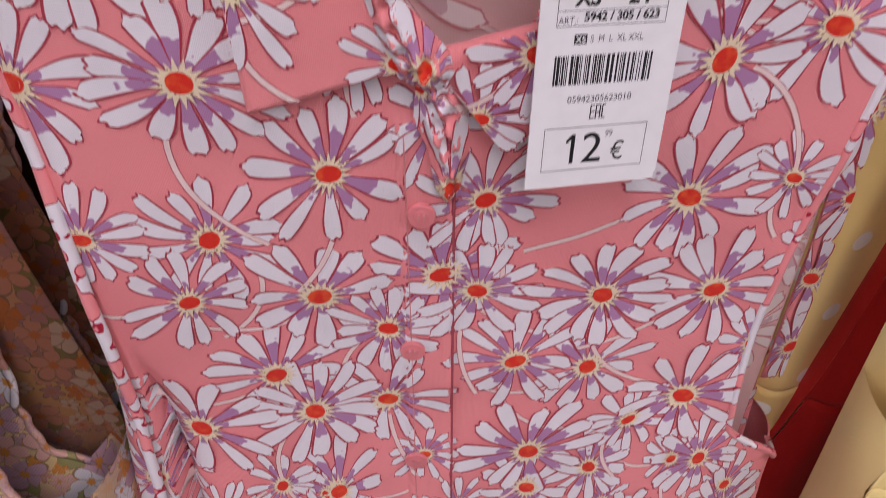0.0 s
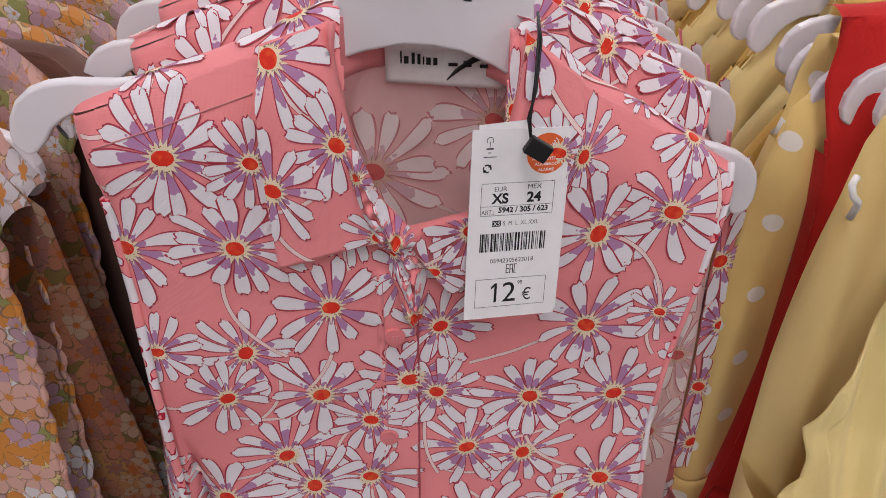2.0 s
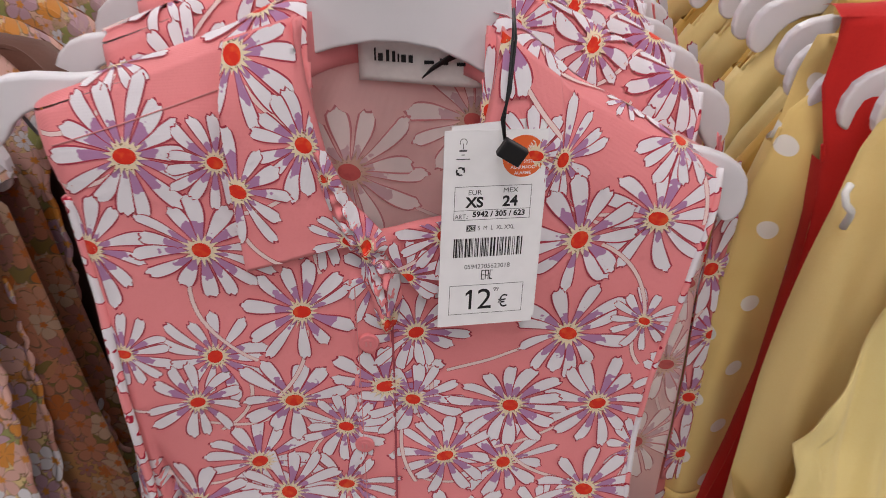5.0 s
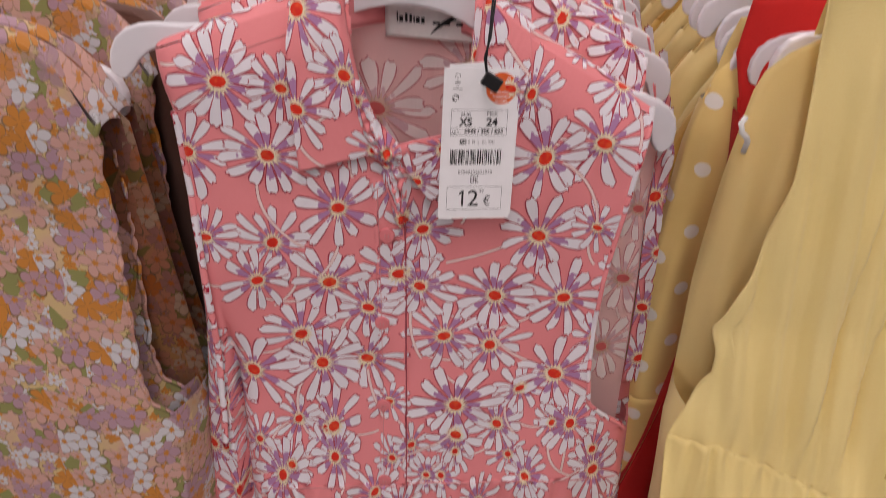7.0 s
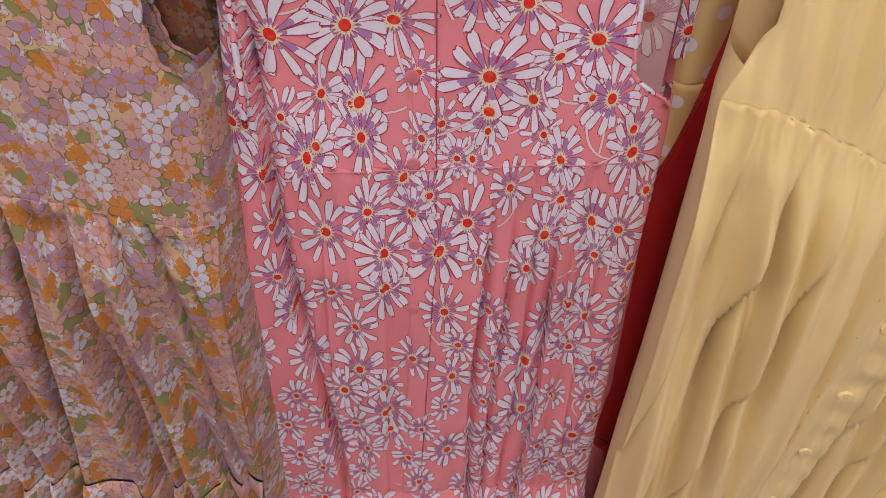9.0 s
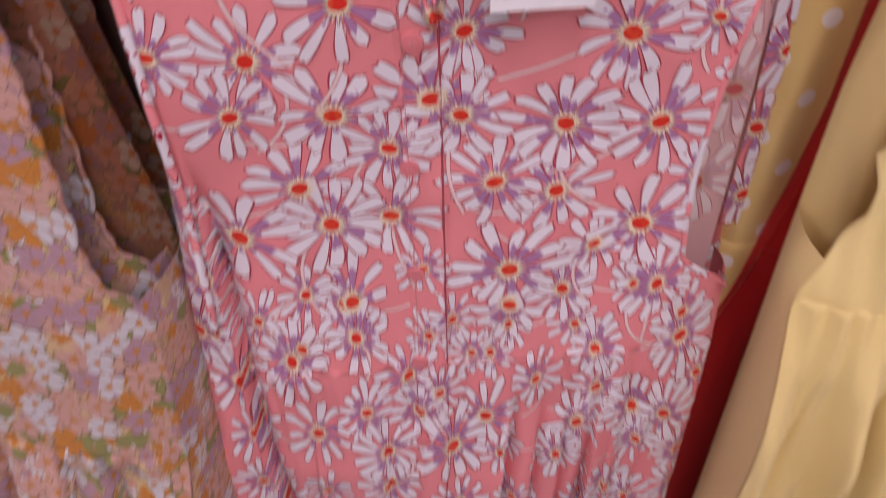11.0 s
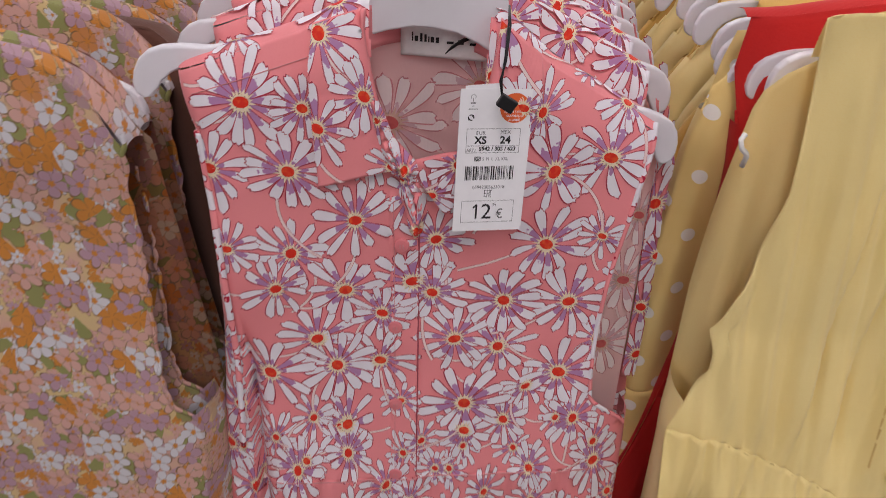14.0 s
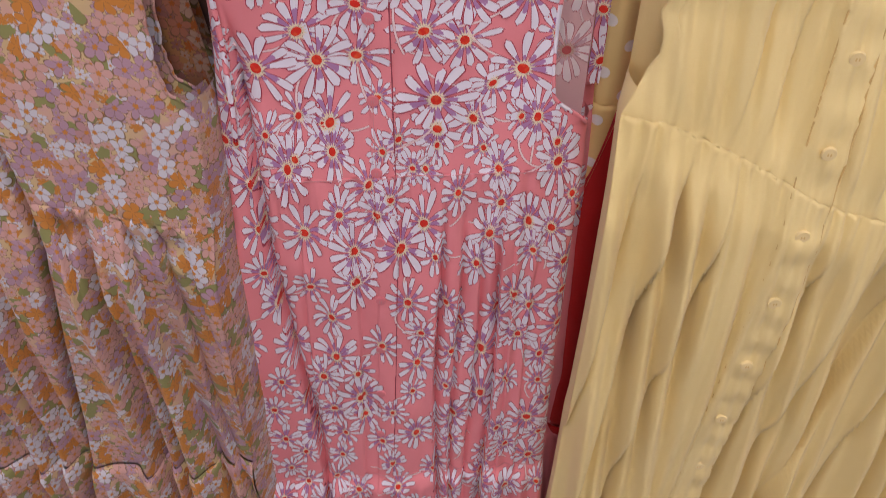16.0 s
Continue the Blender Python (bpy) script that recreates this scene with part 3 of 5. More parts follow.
COLLAR_L_IN = [(-0.034, 1.484), (-0.030, 1.459), (-0.025, 1.435), (-0.019, 1.404), (-0.007, 1.383)]
COLLAR_L_OUT = [(-0.063, 1.474), (-0.0655, 1.450), (-0.0645, 1.415), (-0.0635, 1.388), (-0.0625, 1.3695)]
COLLAR_R_IN = [(0.053, 1.478), (0.049, 1.450), (0.044, 1.425), (0.030, 1.392), (-0.005, 1.386)]
COLLAR_R_OUT = [(0.081, 1.455), (0.083, 1.436), (0.073, 1.404), (0.050, 1.372), (0.022, 1.346)]

COLLAR_FOLD = [(-0.0285, 1.432), (-0.0215, 1.430), (-0.0125, 1.405), (0.002, 1.388), (0.004, 1.380), (-0.003, 1.373), (-0.014, 1.379), (-0.0195, 1.392), (-0.0245, 1.410)]
BUTTON_TAB = [(-0.009, 1.375), (0.003, 1.380), (0.0085, 1.366), (0.0095, 1.345), (0.006, 1.330), (0.001, 1.326), (-0.003, 1.333), (-0.0055, 1.350), (-0.010, 1.362)]
FOLD_SPOTS = [(-0.006, 1.384, 0.021, 1.0), (-0.023, 1.418, 0.018, 1.0)]
TAB_SPOTS = [(0.003, 1.333, 0.028, 1.2), (-0.008, 1.374, 0.016, 1.0)]


def crumpled(poly, base):
    """A swollen, creased patch of cloth over base, falling to it at the edge of poly."""
    def place(x, z):
        px, pz = nearest(poly, x, z)
        d = math.hypot(px - x, pz - z) if inside(poly, x, z) else 0.0
        f = smooth01(d / 0.0055)
        return base(x, z) - f * (0.0052 + 0.0020 * math.sin(1100 * x + 420 * z) + 0.0012 * math.sin(700 * z - 500 * x))
    return place


CHEST_LEFT = [(-0.050, 1.490, 0.026), (-0.115, 1.470, 0.020), (-0.109, 1.427, 0.028), (-0.083, 1.379, 0.027), (-0.135, 1.380, 0.026), (-0.040, 1.341, 0.027), (-0.130, 1.319, 0.020), (-0.086, 1.314,
    0.025), (-0.099, 1.284, 0.025), (-0.049, 1.282, 0.028), (-0.000, 1.288, 0.029), (-0.023, 1.259, 0.024), (-0.025, 1.214, 0.025), (-0.072, 1.237,
    0.028), (-0.058, 1.211, 0.029), (-0.110, 1.204, 0.031), (-0.134, 1.178, 0.023), (-0.009, 1.175, 0.017), (-0.071, 1.423, 0.020)]
CHEST_RIGHT = [(0.074, 1.480, 0.024), (0.096, 1.375, 0.030), (0.134, 1.385, 0.027), (0.144, 1.421, 0.021), (0.096, 1.316, 0.028), (0.136, 1.323, 0.018), (0.016, 1.323,
    0.023), (0.014, 1.277, 0.024), (0.068, 1.267, 0.029), (0.118, 1.264, 0.028), (0.032, 1.235, 0.025), (0.066, 1.225, 0.025), (0.117, 1.196, 0.030),
    (0.042, 1.171, 0.030), (0.091, 1.184, 0.021), (0.117, 1.446, 0.013), (0.166, 1.327, 0.019)]
COLLAR_LEFT = [(-0.014, 1.384, 0.017), (-0.059, 1.470, 0.024), (-0.031, 1.433, 0.023), (-0.061, 1.412, 0.024)]
COLLAR_RIGHT = [(0.070, 1.425, 0.020), (0.012, 1.362, 0.018), (0.054, 1.477, 0.025), (0.030, 1.384, 0.020)]
INNER_BACK = [(-0.020, 1.394, 0.032), (0.043, 1.421, 0.030), (0.168, 1.255, 0.027), (0.158, 1.190, 0.027), (0.172, 1.315, 0.024)]
WAIST_LEFT = [(0.008, 1.132, 0.020), (0.020, 1.100, 0.018), (-0.110, 1.140, 0.020), (-0.079, 1.158, 0.022), (-0.052, 1.151, 0.030), (0.043, 1.142, 0.028), (0.133, 1.150, 0.026), (-0.094, 1.105, 0.028), (-0.052, 1.122,
    0.025), (-0.129, 1.091, 0.023), (-0.021, 1.085, 0.024), (-0.001, 1.069, 0.021), (-0.015, 1.051, 0.024), (0.030, 1.037, 0.028), (-0.086, 1.032,
    0.027), (-0.039, 1.008, 0.026), (0.007, 1.009, 0.031), (-0.146, 1.138, 0.027)]
WAIST_RIGHT = [(0.032, 1.099, 0.018), (0.063, 1.072, 0.021), (0.095, 1.020, 0.028), (0.133, 1.033, 0.027), (0.156, 1.027, 0.026), (0.083, 0.980,
    0.023), (0.140, 0.998, 0.020), (0.124, 0.936, 0.024), (0.156, 1.101, 0.027), (0.075, 1.150, 0.026)]
SKIRT_LEFT = [(-0.040, 0.967, 0.028), (0.012, 0.934, 0.027), (-0.122, 0.940, 0.026), (-0.069, 0.918, 0.023), (-0.069, 0.856, 0.028), (-0.115, 0.873,
    0.024), (-0.018, 0.868, 0.025), (-0.087, 0.819, 0.026), (-0.047, 0.776, 0.033), (-0.046, 0.737, 0.027), (0.016, 0.700, 0.028), (-0.177, 0.674,
    0.028), (-0.128, 1.040, 0.022), (-0.162, 0.888, 0.024), (0.020, 0.834, 0.026), (-0.106, 0.717, 0.027)]
SKIRT_RIGHT = [(0.142, 0.919, 0.024), (0.092, 0.843, 0.032), (0.094, 0.765, 0.031), (0.153, 0.722, 0.032), (0.161, 0.636, 0.030), (0.161, 0.794,
    0.020), (0.052, 0.927, 0.021), (0.059, 0.850, 0.022), (0.107, 0.903, 0.022), (0.060, 0.723, 0.028)]


def pink_dress(m, rng, label, printed=None):
    """A sleeveless pink shirt dress with daisies: bodice, collar, placket, buttons, gathered skirt, tier, label."""
    dress = tagged(new("shirt_dress"), label, "dress", "pink daisy dresses")
    dress.matrix_basis = m
    near = printed is not None
    k = 1.0 if near else 0.5
    collar_y = lambda x, z: pink_front_y(x, z) - 0.0050

    def sheet(left, right, z0, top, place, keep=None):
        def fn(u, v):
            z = z0 + (1.50 - z0) * v if callable(top) else z0 + (top - z0) * v
            x = left(z) + (right(z) - left(z)) * u
            if callable(top):
                z = z0 + (top(x) - z0) * v
                x = left(z) + (right(z) - left(z)) * u
            return (x, place(x, z), z)
        return fn

    # bodice front with the neck cut out
    fn = sheet(PINK_LEFT, PINK_RIGHT, WAIST, PINK_TOP, pink_front_y)
    bm = bmesh.new()
    grid(bm, fn, int(250 * k), int(150 * k), lambda u, v: not inside(NECK, fn(u, v)[0], fn(u, v)[2]))
    thick(part("front_bodice", bm, M_PINK, dress), 0.0007, -1.0)
    # back, of which the paler inside shows at the neck and the armhole
    fn = sheet(PINK_LEFT, PINK_RIGHT_BACK, WAIST - 0.01, lambda x: PINK_TOP(x) - (0.022 if -0.05 < x < 0.075 else 0.0), pink_back_y)
    bm = bmesh.new()
    grid(bm, fn, int(60 * k), int(60 * k))
    part("back_bodice", bm, M_PINK_INNER, dress, "paler reverse side of the printed cotton")
    # skirt and tier, front and back, joined at the sides
    for name, z0, z1, nv in (("skirt", TIER - 0.004, WAIST + 0.002, 150), ("hem_tier", 0.335, TIER, 60)):
        bm = bmesh.new()
        front = sheet(PINK_LEFT, PINK_RIGHT, z0, z1, lambda x, z: pink_front_y(x, z) - (0.0004 if name == "skirt" else 0.0))
        a = grid(bm, front, int(320 * k), int(nv * k))
        back = sheet(PINK_LEFT, PINK_RIGHT, z0, z1, lambda x, z: pink_back_y(x, z) + 0.012 * math.sin(x * 90) * smooth01((WAIST - z) / 0.2))
        b = grid(bm, back, 30, int(nv * k))
        for col in (0, -1):
            for j in range(int(nv * k)):
                bm.faces.new((a[j][col], a[j + 1][col], b[j + 1][col], b[j][col]))
        part(name, bm, M_PINK, dress)
    # side strips below the armholes
    for edge, z1 in ((PINK_LEFT, 1.43), (PINK_RIGHT, 1.136)):
        bm = bmesh.new()
        def side(u, v, edge=edge, z1=z1):
            z = WAIST + (z1 - WAIST) * v
            x = edge(z)
            y0, y1 = pink_front_y(x, z), pink_back_y(x, z)
            return (x + (0.004 if x > 0 else -0.004) * math.sin(math.pi * u), y0 + (y1 - y0) * u, z)
        grid(bm, side, 5, 40)
        part("side_seam", bm, M_PINK, dress)
    # shoulder, from the front over the hanger to the back
    for x0, x1 in ((-0.1560, -0.030), (0.052, 0.166)):
        bm = bmesh.new()
        def fn2(u, v, x0=x0, x1=x1):
            x = x0 + (x1 - x0) * u
            z = PINK_TOP(x)
            y0, y1 = pink_front_y(x, z), pink_back_y(x, z)
            return (x, y0 + (y1 - y0) * v, z + 0.004 * math.sin(math.pi * v))
        grid(bm, fn2, 60, 26)
        part("shoulder", bm, M_PINK, dress)
    # armhole bindings at the free front edges
    bm = bmesh.new()
    tube(bm, [(PINK_RIGHT(z), pink_front_y(PINK_RIGHT(z), z), z) for z in np.linspace(1.136, 1.405, 60)], 0.0019, 8)
    part("armhole_binding", bm, M_BINDING, dress, "narrow binding of the printed cotton")
    bm = bmesh.new()
    tube(bm, [(ARM_LEFT(z), pink_front_y(ARM_LEFT(z), z) - 0.0012 - 0.004 * smooth01((1.36 - z) / 0.1), z) for z in np.linspace(1.14, 1.405, 60)], 0.0026, 8)
    part("armhole_binding", bm, M_BINDING, dress, "narrow binding of the printed cotton")
    bm = bmesh.new()

    def facing(u, v):
        z = 1.155 + 0.260 * v
        x = PINK_RIGHT_BACK(z) + 0.0125 * u * smooth01((1.412 - z) / 0.05)
        return (x, pink_back_y(x, z) - 0.004 * math.sin(math.pi * min(1.0, u + 0.25)), z)
    grid(bm, facing, 8, 40)
    thick(part("armhole_facing", bm, M_PINK, dress), 0.0008, -1.0)
    # collar leaves
    polys = []
    for inner, outer in ((COLLAR_L_IN, COLLAR_L_OUT), (COLLAR_R_IN, COLLAR_R_OUT)):
        bm = bmesh.new()
        grid(bm, collar_patch(inner, outer, collar_y), 22, 40)
        thick(part("collar_leaf", bm, M_PINK, dress), 0.0014, 1.0)
        polys.append(inner + outer[::-1])
    # the collar stand goes round behind the neck
    bm = bmesh.new()

    def stand(u, v):
        a = math.pi * u
        x = 0.010 - 0.043 * math.cos(a)
        base = pink_front_y(x, 1.452) * (1 - math.sin(a)) + (pink_back_y(0.01, 1.45) + 0.004) * math.sin(a)
        return (x, base, PINK_TOP(0.0) - 0.030 + 0.028 * v - 0.010 * u)
    grid(bm, stand, 30, 6)
    thick(part("collar_stand", bm, M_PINK, dress), 0.0018, 1.0)
    # stitching
    bm = bmesh.new()
    tube(bm, [(x, pink_front_y(x, PINK_TOP(x) - 0.016) - 0.0006, PINK_TOP(x) - 0.016) for x in np.linspace(-0.14, -0.067, 24)], 0.00035, 5)
    part("stitching", bm, M_THREAD, dress)
    bm = bmesh.new()
    tube(bm, [(-0.0135, pink_front_y(-0.0135, z) - 0.0005, z) for z in np.linspace(1.10, 1.355, 60)], 0.0003, 5)
    for edge in (WAIST, TIER):
        part("stitching", bm, M_THREAD, dress)
        bm = bmesh.new()
        tube(bm, [(x, pink_front_y(x, edge) - 0.0016, edge) for x in np.linspace(PINK_LEFT(edge) + 0.004, PINK_RIGHT(edge) - 0.004, 160)], 0.0006, 5)
    part("stitching", bm, M_THREAD, dress)
    # thin cord drawing the placket's shadow line in dark pink
    bm = bmesh.new()
    tube(bm, [(0.004 - 0.05 * max(0.0, 1.0 - z), pink_front_y(0.003 - 0.05 * max(0.0, 1.0 - z), z) + 0.0006, z) for z in np.linspace(0.62, 1.352, 150)], 0.0008, 5)
    part("placket_edge", bm, M_SHADOW_LINE, dress, "dark pink shadow line along the placket edge")
    # buttons on the placket
    for z in (1.320, 1.247, 1.172, 1.098, 1.02, 0.94, 0.86, 0.78, 0.70):
        x = -0.008 if z > 1.3 else -0.013 if z > 1.0 else -0.013 - 0.05 * (1.0 - z)
        bm = bmesh.new()
        bmesh.ops.create_cone(bm, cap_ends=True, segments=24, radius1=0.0056, radius2=0.0052, depth=0.0018)
        bmesh.ops.create_cone(bm, cap_ends=True, segments=24, radius1=0.0036, radius2=0.0030, depth=0.0022)
        bmesh.ops.rotate(bm, verts=bm.verts, matrix=Matrix.Rotation(radians(90), 3, "X"))
        bmesh.ops.translate(bm, verts=bm.verts, vec=(x, pink_front_y(x, z) - 0.0016, z))
        button = rounded(part("button", bm, M_BUTTON, dress, "", False), 0.0003)
        bm = bmesh.new()
        for dx in (-0.0011, 0.0011):
            bmesh.ops.create_cube(bm, size=1, matrix=Matrix.Translation((x + dx, pink_front_y(x, z) - 0.0030, z)) @ Matrix.Diagonal((0.0009, 0.0006, 0.0030, 1)))
        part("button_thread", bm, M_THREAD, button, "", False)
    # the woven neck label
    bm = bmesh.new()
    grid(bm, lambda u, v: (-0.012 + 0.060 * u, pink_back_y(0.01, 1.44) - 0.0075 + 0.0006 * math.sin(6 * u), 1.4450 + 0.021 * v - 0.003 * u), 16, 8)
    tag_cloth = thick(part("neck_label", bm, M_LABEL, dress, "white woven neck label with dark print"), 0.0006)
    bm = bmesh.new()
    for x, w, h in ((-0.004, 0.0008, 0.006), (-0.0015, 0.0022, 0.0036), (0.0018, 0.0015, 0.0055), (0.0046, 0.0015, 0.005), (0.0068, 0.0008, 0.0038), (0.0092, 0.0022, 0.0036),
                    (0.0125, 0.0020, 0.0036), (0.021, 0.0045, 0.0016), (0.028, 0.004, 0.003), (0.036, 0.004, 0.0016)):
        bmesh.ops.create_cube(bm, size=1, matrix=Matrix.Translation((x, pink_back_y(0.01, 1.44) - 0.0092, 1.4575 - 0.05 * (x + 0.012) + h / 2 - 0.002)) @ Matrix.Diagonal((w, 0.0004, h, 1)))
    part("label_print", bm, M_BLACK, tag_cloth, "", False)

    # the print
    def clip_front(x, z):
        lo, hi = PINK_LEFT(z) + 0.0004, PINK_RIGHT(z) - 0.0004
        cut = x < lo or x > hi
        x = min(hi, max(lo, x))
        if z > PINK_TOP(x) + 0.024:
            return x, PINK_TOP(x) + 0.024, True
        if inside(NECK, x, z):
            return (*nearest(NECK, x, z), True)
        return x, z, cut

    def clip_poly(poly):
        def clip(x, z):
            if inside(poly, x, z):
                return x, z, False
            return (*nearest(poly, x, z), True)
        return clip

    def clip_back(x, z):
        lo, hi = PINK_LEFT(z) + 0.002, PINK_RIGHT_BACK(z) - 0.001
        t = PINK_TOP(x) - (0.024 if -0.05 < x < 0.075 else 0.002)
        cut = x < lo or x > hi or z > t
        return min(hi, max(lo, x)), min(z, t), cut

    def front_print(x, z, lift):
        """On the front, and from its top edge back over the shoulder."""
        top = PINK_TOP(x)
        if z <= top:
            return (x, pink_front_y(x, z) - lift - (0.0009 if z < WAIST + 0.002 else 0.0), z)
        v = (z - top) / 0.026
        y0, y1 = pink_front_y(x, top), pink_back_y(x, top)
        return (x, y0 + (y1 - y0) * v - lift * (1 - v), top + 0.004 * math.sin(math.pi * v) + (lift + 0.0005) * math.sin(math.pi * min(0.95, v + 0.15)))

    inks = [M_PETAL, M_HEART, M_RING, M_STEM]
    grow = lambda spots, sx, sz: [(x, z, r * sx, sz / sx) for x, z, r in spots]
    back_spots = [(0.0, 1.42, 0.028), (0.16, 1.25, 0.028), (0.165, 1.33, 0.028)]
    if near:
        chest, skirt, left_leaf, right_leaf, back_spots = printed
        taken = [f for f in skirt]
        for _ in range(3000):
            x, z = rng.uniform(-0.185, 0.18), rng.uniform(0.36, 1.10)
            if all(((x - q[0]) / 0.9) ** 2 + (z - q[1]) ** 2 > 0.039 ** 2 for q in taken):
                taken.append((x, z, rng.uniform(0.020, 0.025)))
        first = len(taken)
        for _ in range(3000):
            x, z = rng.uniform(-0.145, 0.158), rng.uniform(1.11, 1.50)
            if all((x - q[0]) ** 2 + (z - q[1]) ** 2 > 0.041 ** 2 for q in chest + taken[first:]):
                taken.append((x, z, rng.uniform(0.017, 0.022)))
        spots = [f for f in grow(taken[len(skirt):], 0.95, 1.35)] + grow(skirt, 0.92, 1.42) + grow(chest, 1.18, 1.18)
    else:
        taken = []
        for _ in range(2500):
            x, z = rng.uniform(-0.15, 0.17), rng.uniform(0.95, 1.48)
            if all((x - q[0]) ** 2 + (z - q[1]) ** 2 > 0.037 ** 2 for q in taken):
                taken.append((x, z, rng.uniform(0.024, 0.030)))
        spots = grow(taken, 1.08, 1.08)
        left_leaf, right_leaf = [(-0.050, 1.46, 0.025), (-0.045, 1.40, 0.024)], [(0.062, 1.45, 0.025), (0.040, 1.40, 0.024)]
    daisies("daisy_print", spots, front_print, clip_front, inks, dress, rng, 0.0003 if near else 0.0016)
    for poly, leaf in zip(polys, (left_leaf, right_leaf)):
        daisies("collar_print", grow(leaf, 1.2, 1.2), on_front(lambda x, z: collar_y(x, z) - 0.0014), clip_poly(poly), inks, dress, rng, 0.0003)
    if near:
        for name, poly, base, leaf in (("collar_fold", COLLAR_FOLD, lambda x, z: collar_y(x, z) - 0.0016, FOLD_SPOTS), ("button_tab", BUTTON_TAB, lambda x, z: pink_front_y(x, z) - 0.0016, TAB_SPOTS)):
            place = crumpled(poly, base)
            xs, zs = [q[0] for q in poly], [q[1] for q in poly]

            def fn3(u, v):
                x, z = min(xs) + (max(xs) - min(xs)) * u, min(zs) + (max(zs) - min(zs)) * v
                if not inside(poly, x, z):
                    x, z = nearest(poly, x, z)
                return (x, place(x, z), z)
            bm = bmesh.new()
            grid(bm, fn3, 44, 66)
            bmesh.ops.dissolve_degenerate(bm, dist=0.00002, edges=bm.edges)
            fold = part(name, bm, M_PINK, dress, "crumpled end of the printed cotton")
            daisies("fold_print", leaf, on_front(place), clip_poly(poly), inks, fold, rng, 0.0003)
    inner_inks = [M_PETAL_INNER, M_HEART_INNER, M_RING_INNER, M_STEM_INNER]
    for spot in grow(back_spots, 1.2, 1.2):
        daisies("inner_print", [spot], on_front(pink_back_y), clip_back, inner_inks, dress, rng, 0.0005)
    # print on the shoulder fold and the turned edge of the armhole
    def clip_strip(x, z):
        lo, hi = PINK_RIGHT_BACK(z), PINK_RIGHT_BACK(z) + 0.0125
        cut = x < lo or x > hi or z > 1.415 or z < 1.155
        return min(hi, max(lo, x)), min(1.415, max(1.155, z)), cut
    daisies("armhole_print", grow([(0.190, 1.375, 0.024), (0.182, 1.327, 0.026), (0.192, 1.28, 0.024), (0.186, 1.23, 0.025), (0.190, 1.18, 0.024)], 1.2, 1.2), on_front(lambda x, z: pink_back_y(x, z) - 0.004), clip_strip, inks, dress, rng, 0.0006)
    return dress


CHEST_Y = 0.238
pink_dress(pose(0, CHEST_Y, 0), random.Random(5), "pink cotton sleeveless shirt dress with white daisy print, on hanger",
           (CHEST_LEFT + CHEST_RIGHT, WAIST_LEFT + WAIST_RIGHT + SKIRT_LEFT + SKIRT_RIGHT, COLLAR_LEFT, COLLAR_RIGHT, INNER_BACK))
hanger(pose(0.011, CHEST_Y + 0.0245, 1.470, 0, 8.5, 7.1), "white plastic hanger holding the pink daisy dress")


def hung(dx, y, dz, lean, turn):
    """A pose leaned and turned about the hanger's middle."""
    pivot = Matrix.Translation((0.01, 0.02, 1.47))
    return pose(dx, CHEST_Y + y, dz) @ pivot @ pose(0, 0, 0, 0, lean, turn) @ pivot.inverted()


second = pink_dress(hung(0.000, 0.070, 0.010, -2.0, -3), random.Random(11), "pink daisy print shirt dress hanging behind another on the rail")
hanger(hung(0.000, 0.070, 0.010, -2.0, -3) @ pose(0.010, 0.0245, 1.464, 0, 7, 7.1), "white plastic hanger holding a pink daisy dress")
rng = random.Random(3)
for i in range(7):
    y = 0.130 + 0.060 * i
    turn, dx, dz = rng.uniform(-5, 3), rng.uniform(-0.012, 0.016), rng.uniform(-0.004, 0.008)
    copy_thing(second, hung(-0.006 + dx * 0.6, y, 0.014 + dz, -2.0, turn - 2))
    hanger(hung(-0.006 + dx * 0.6, y, 0.014 + dz, -2.0, turn - 2) @ pose(0.010, 0.0245, 1.464, 0, 7, 7.1), "white plastic hanger holding a pink daisy dress", False)


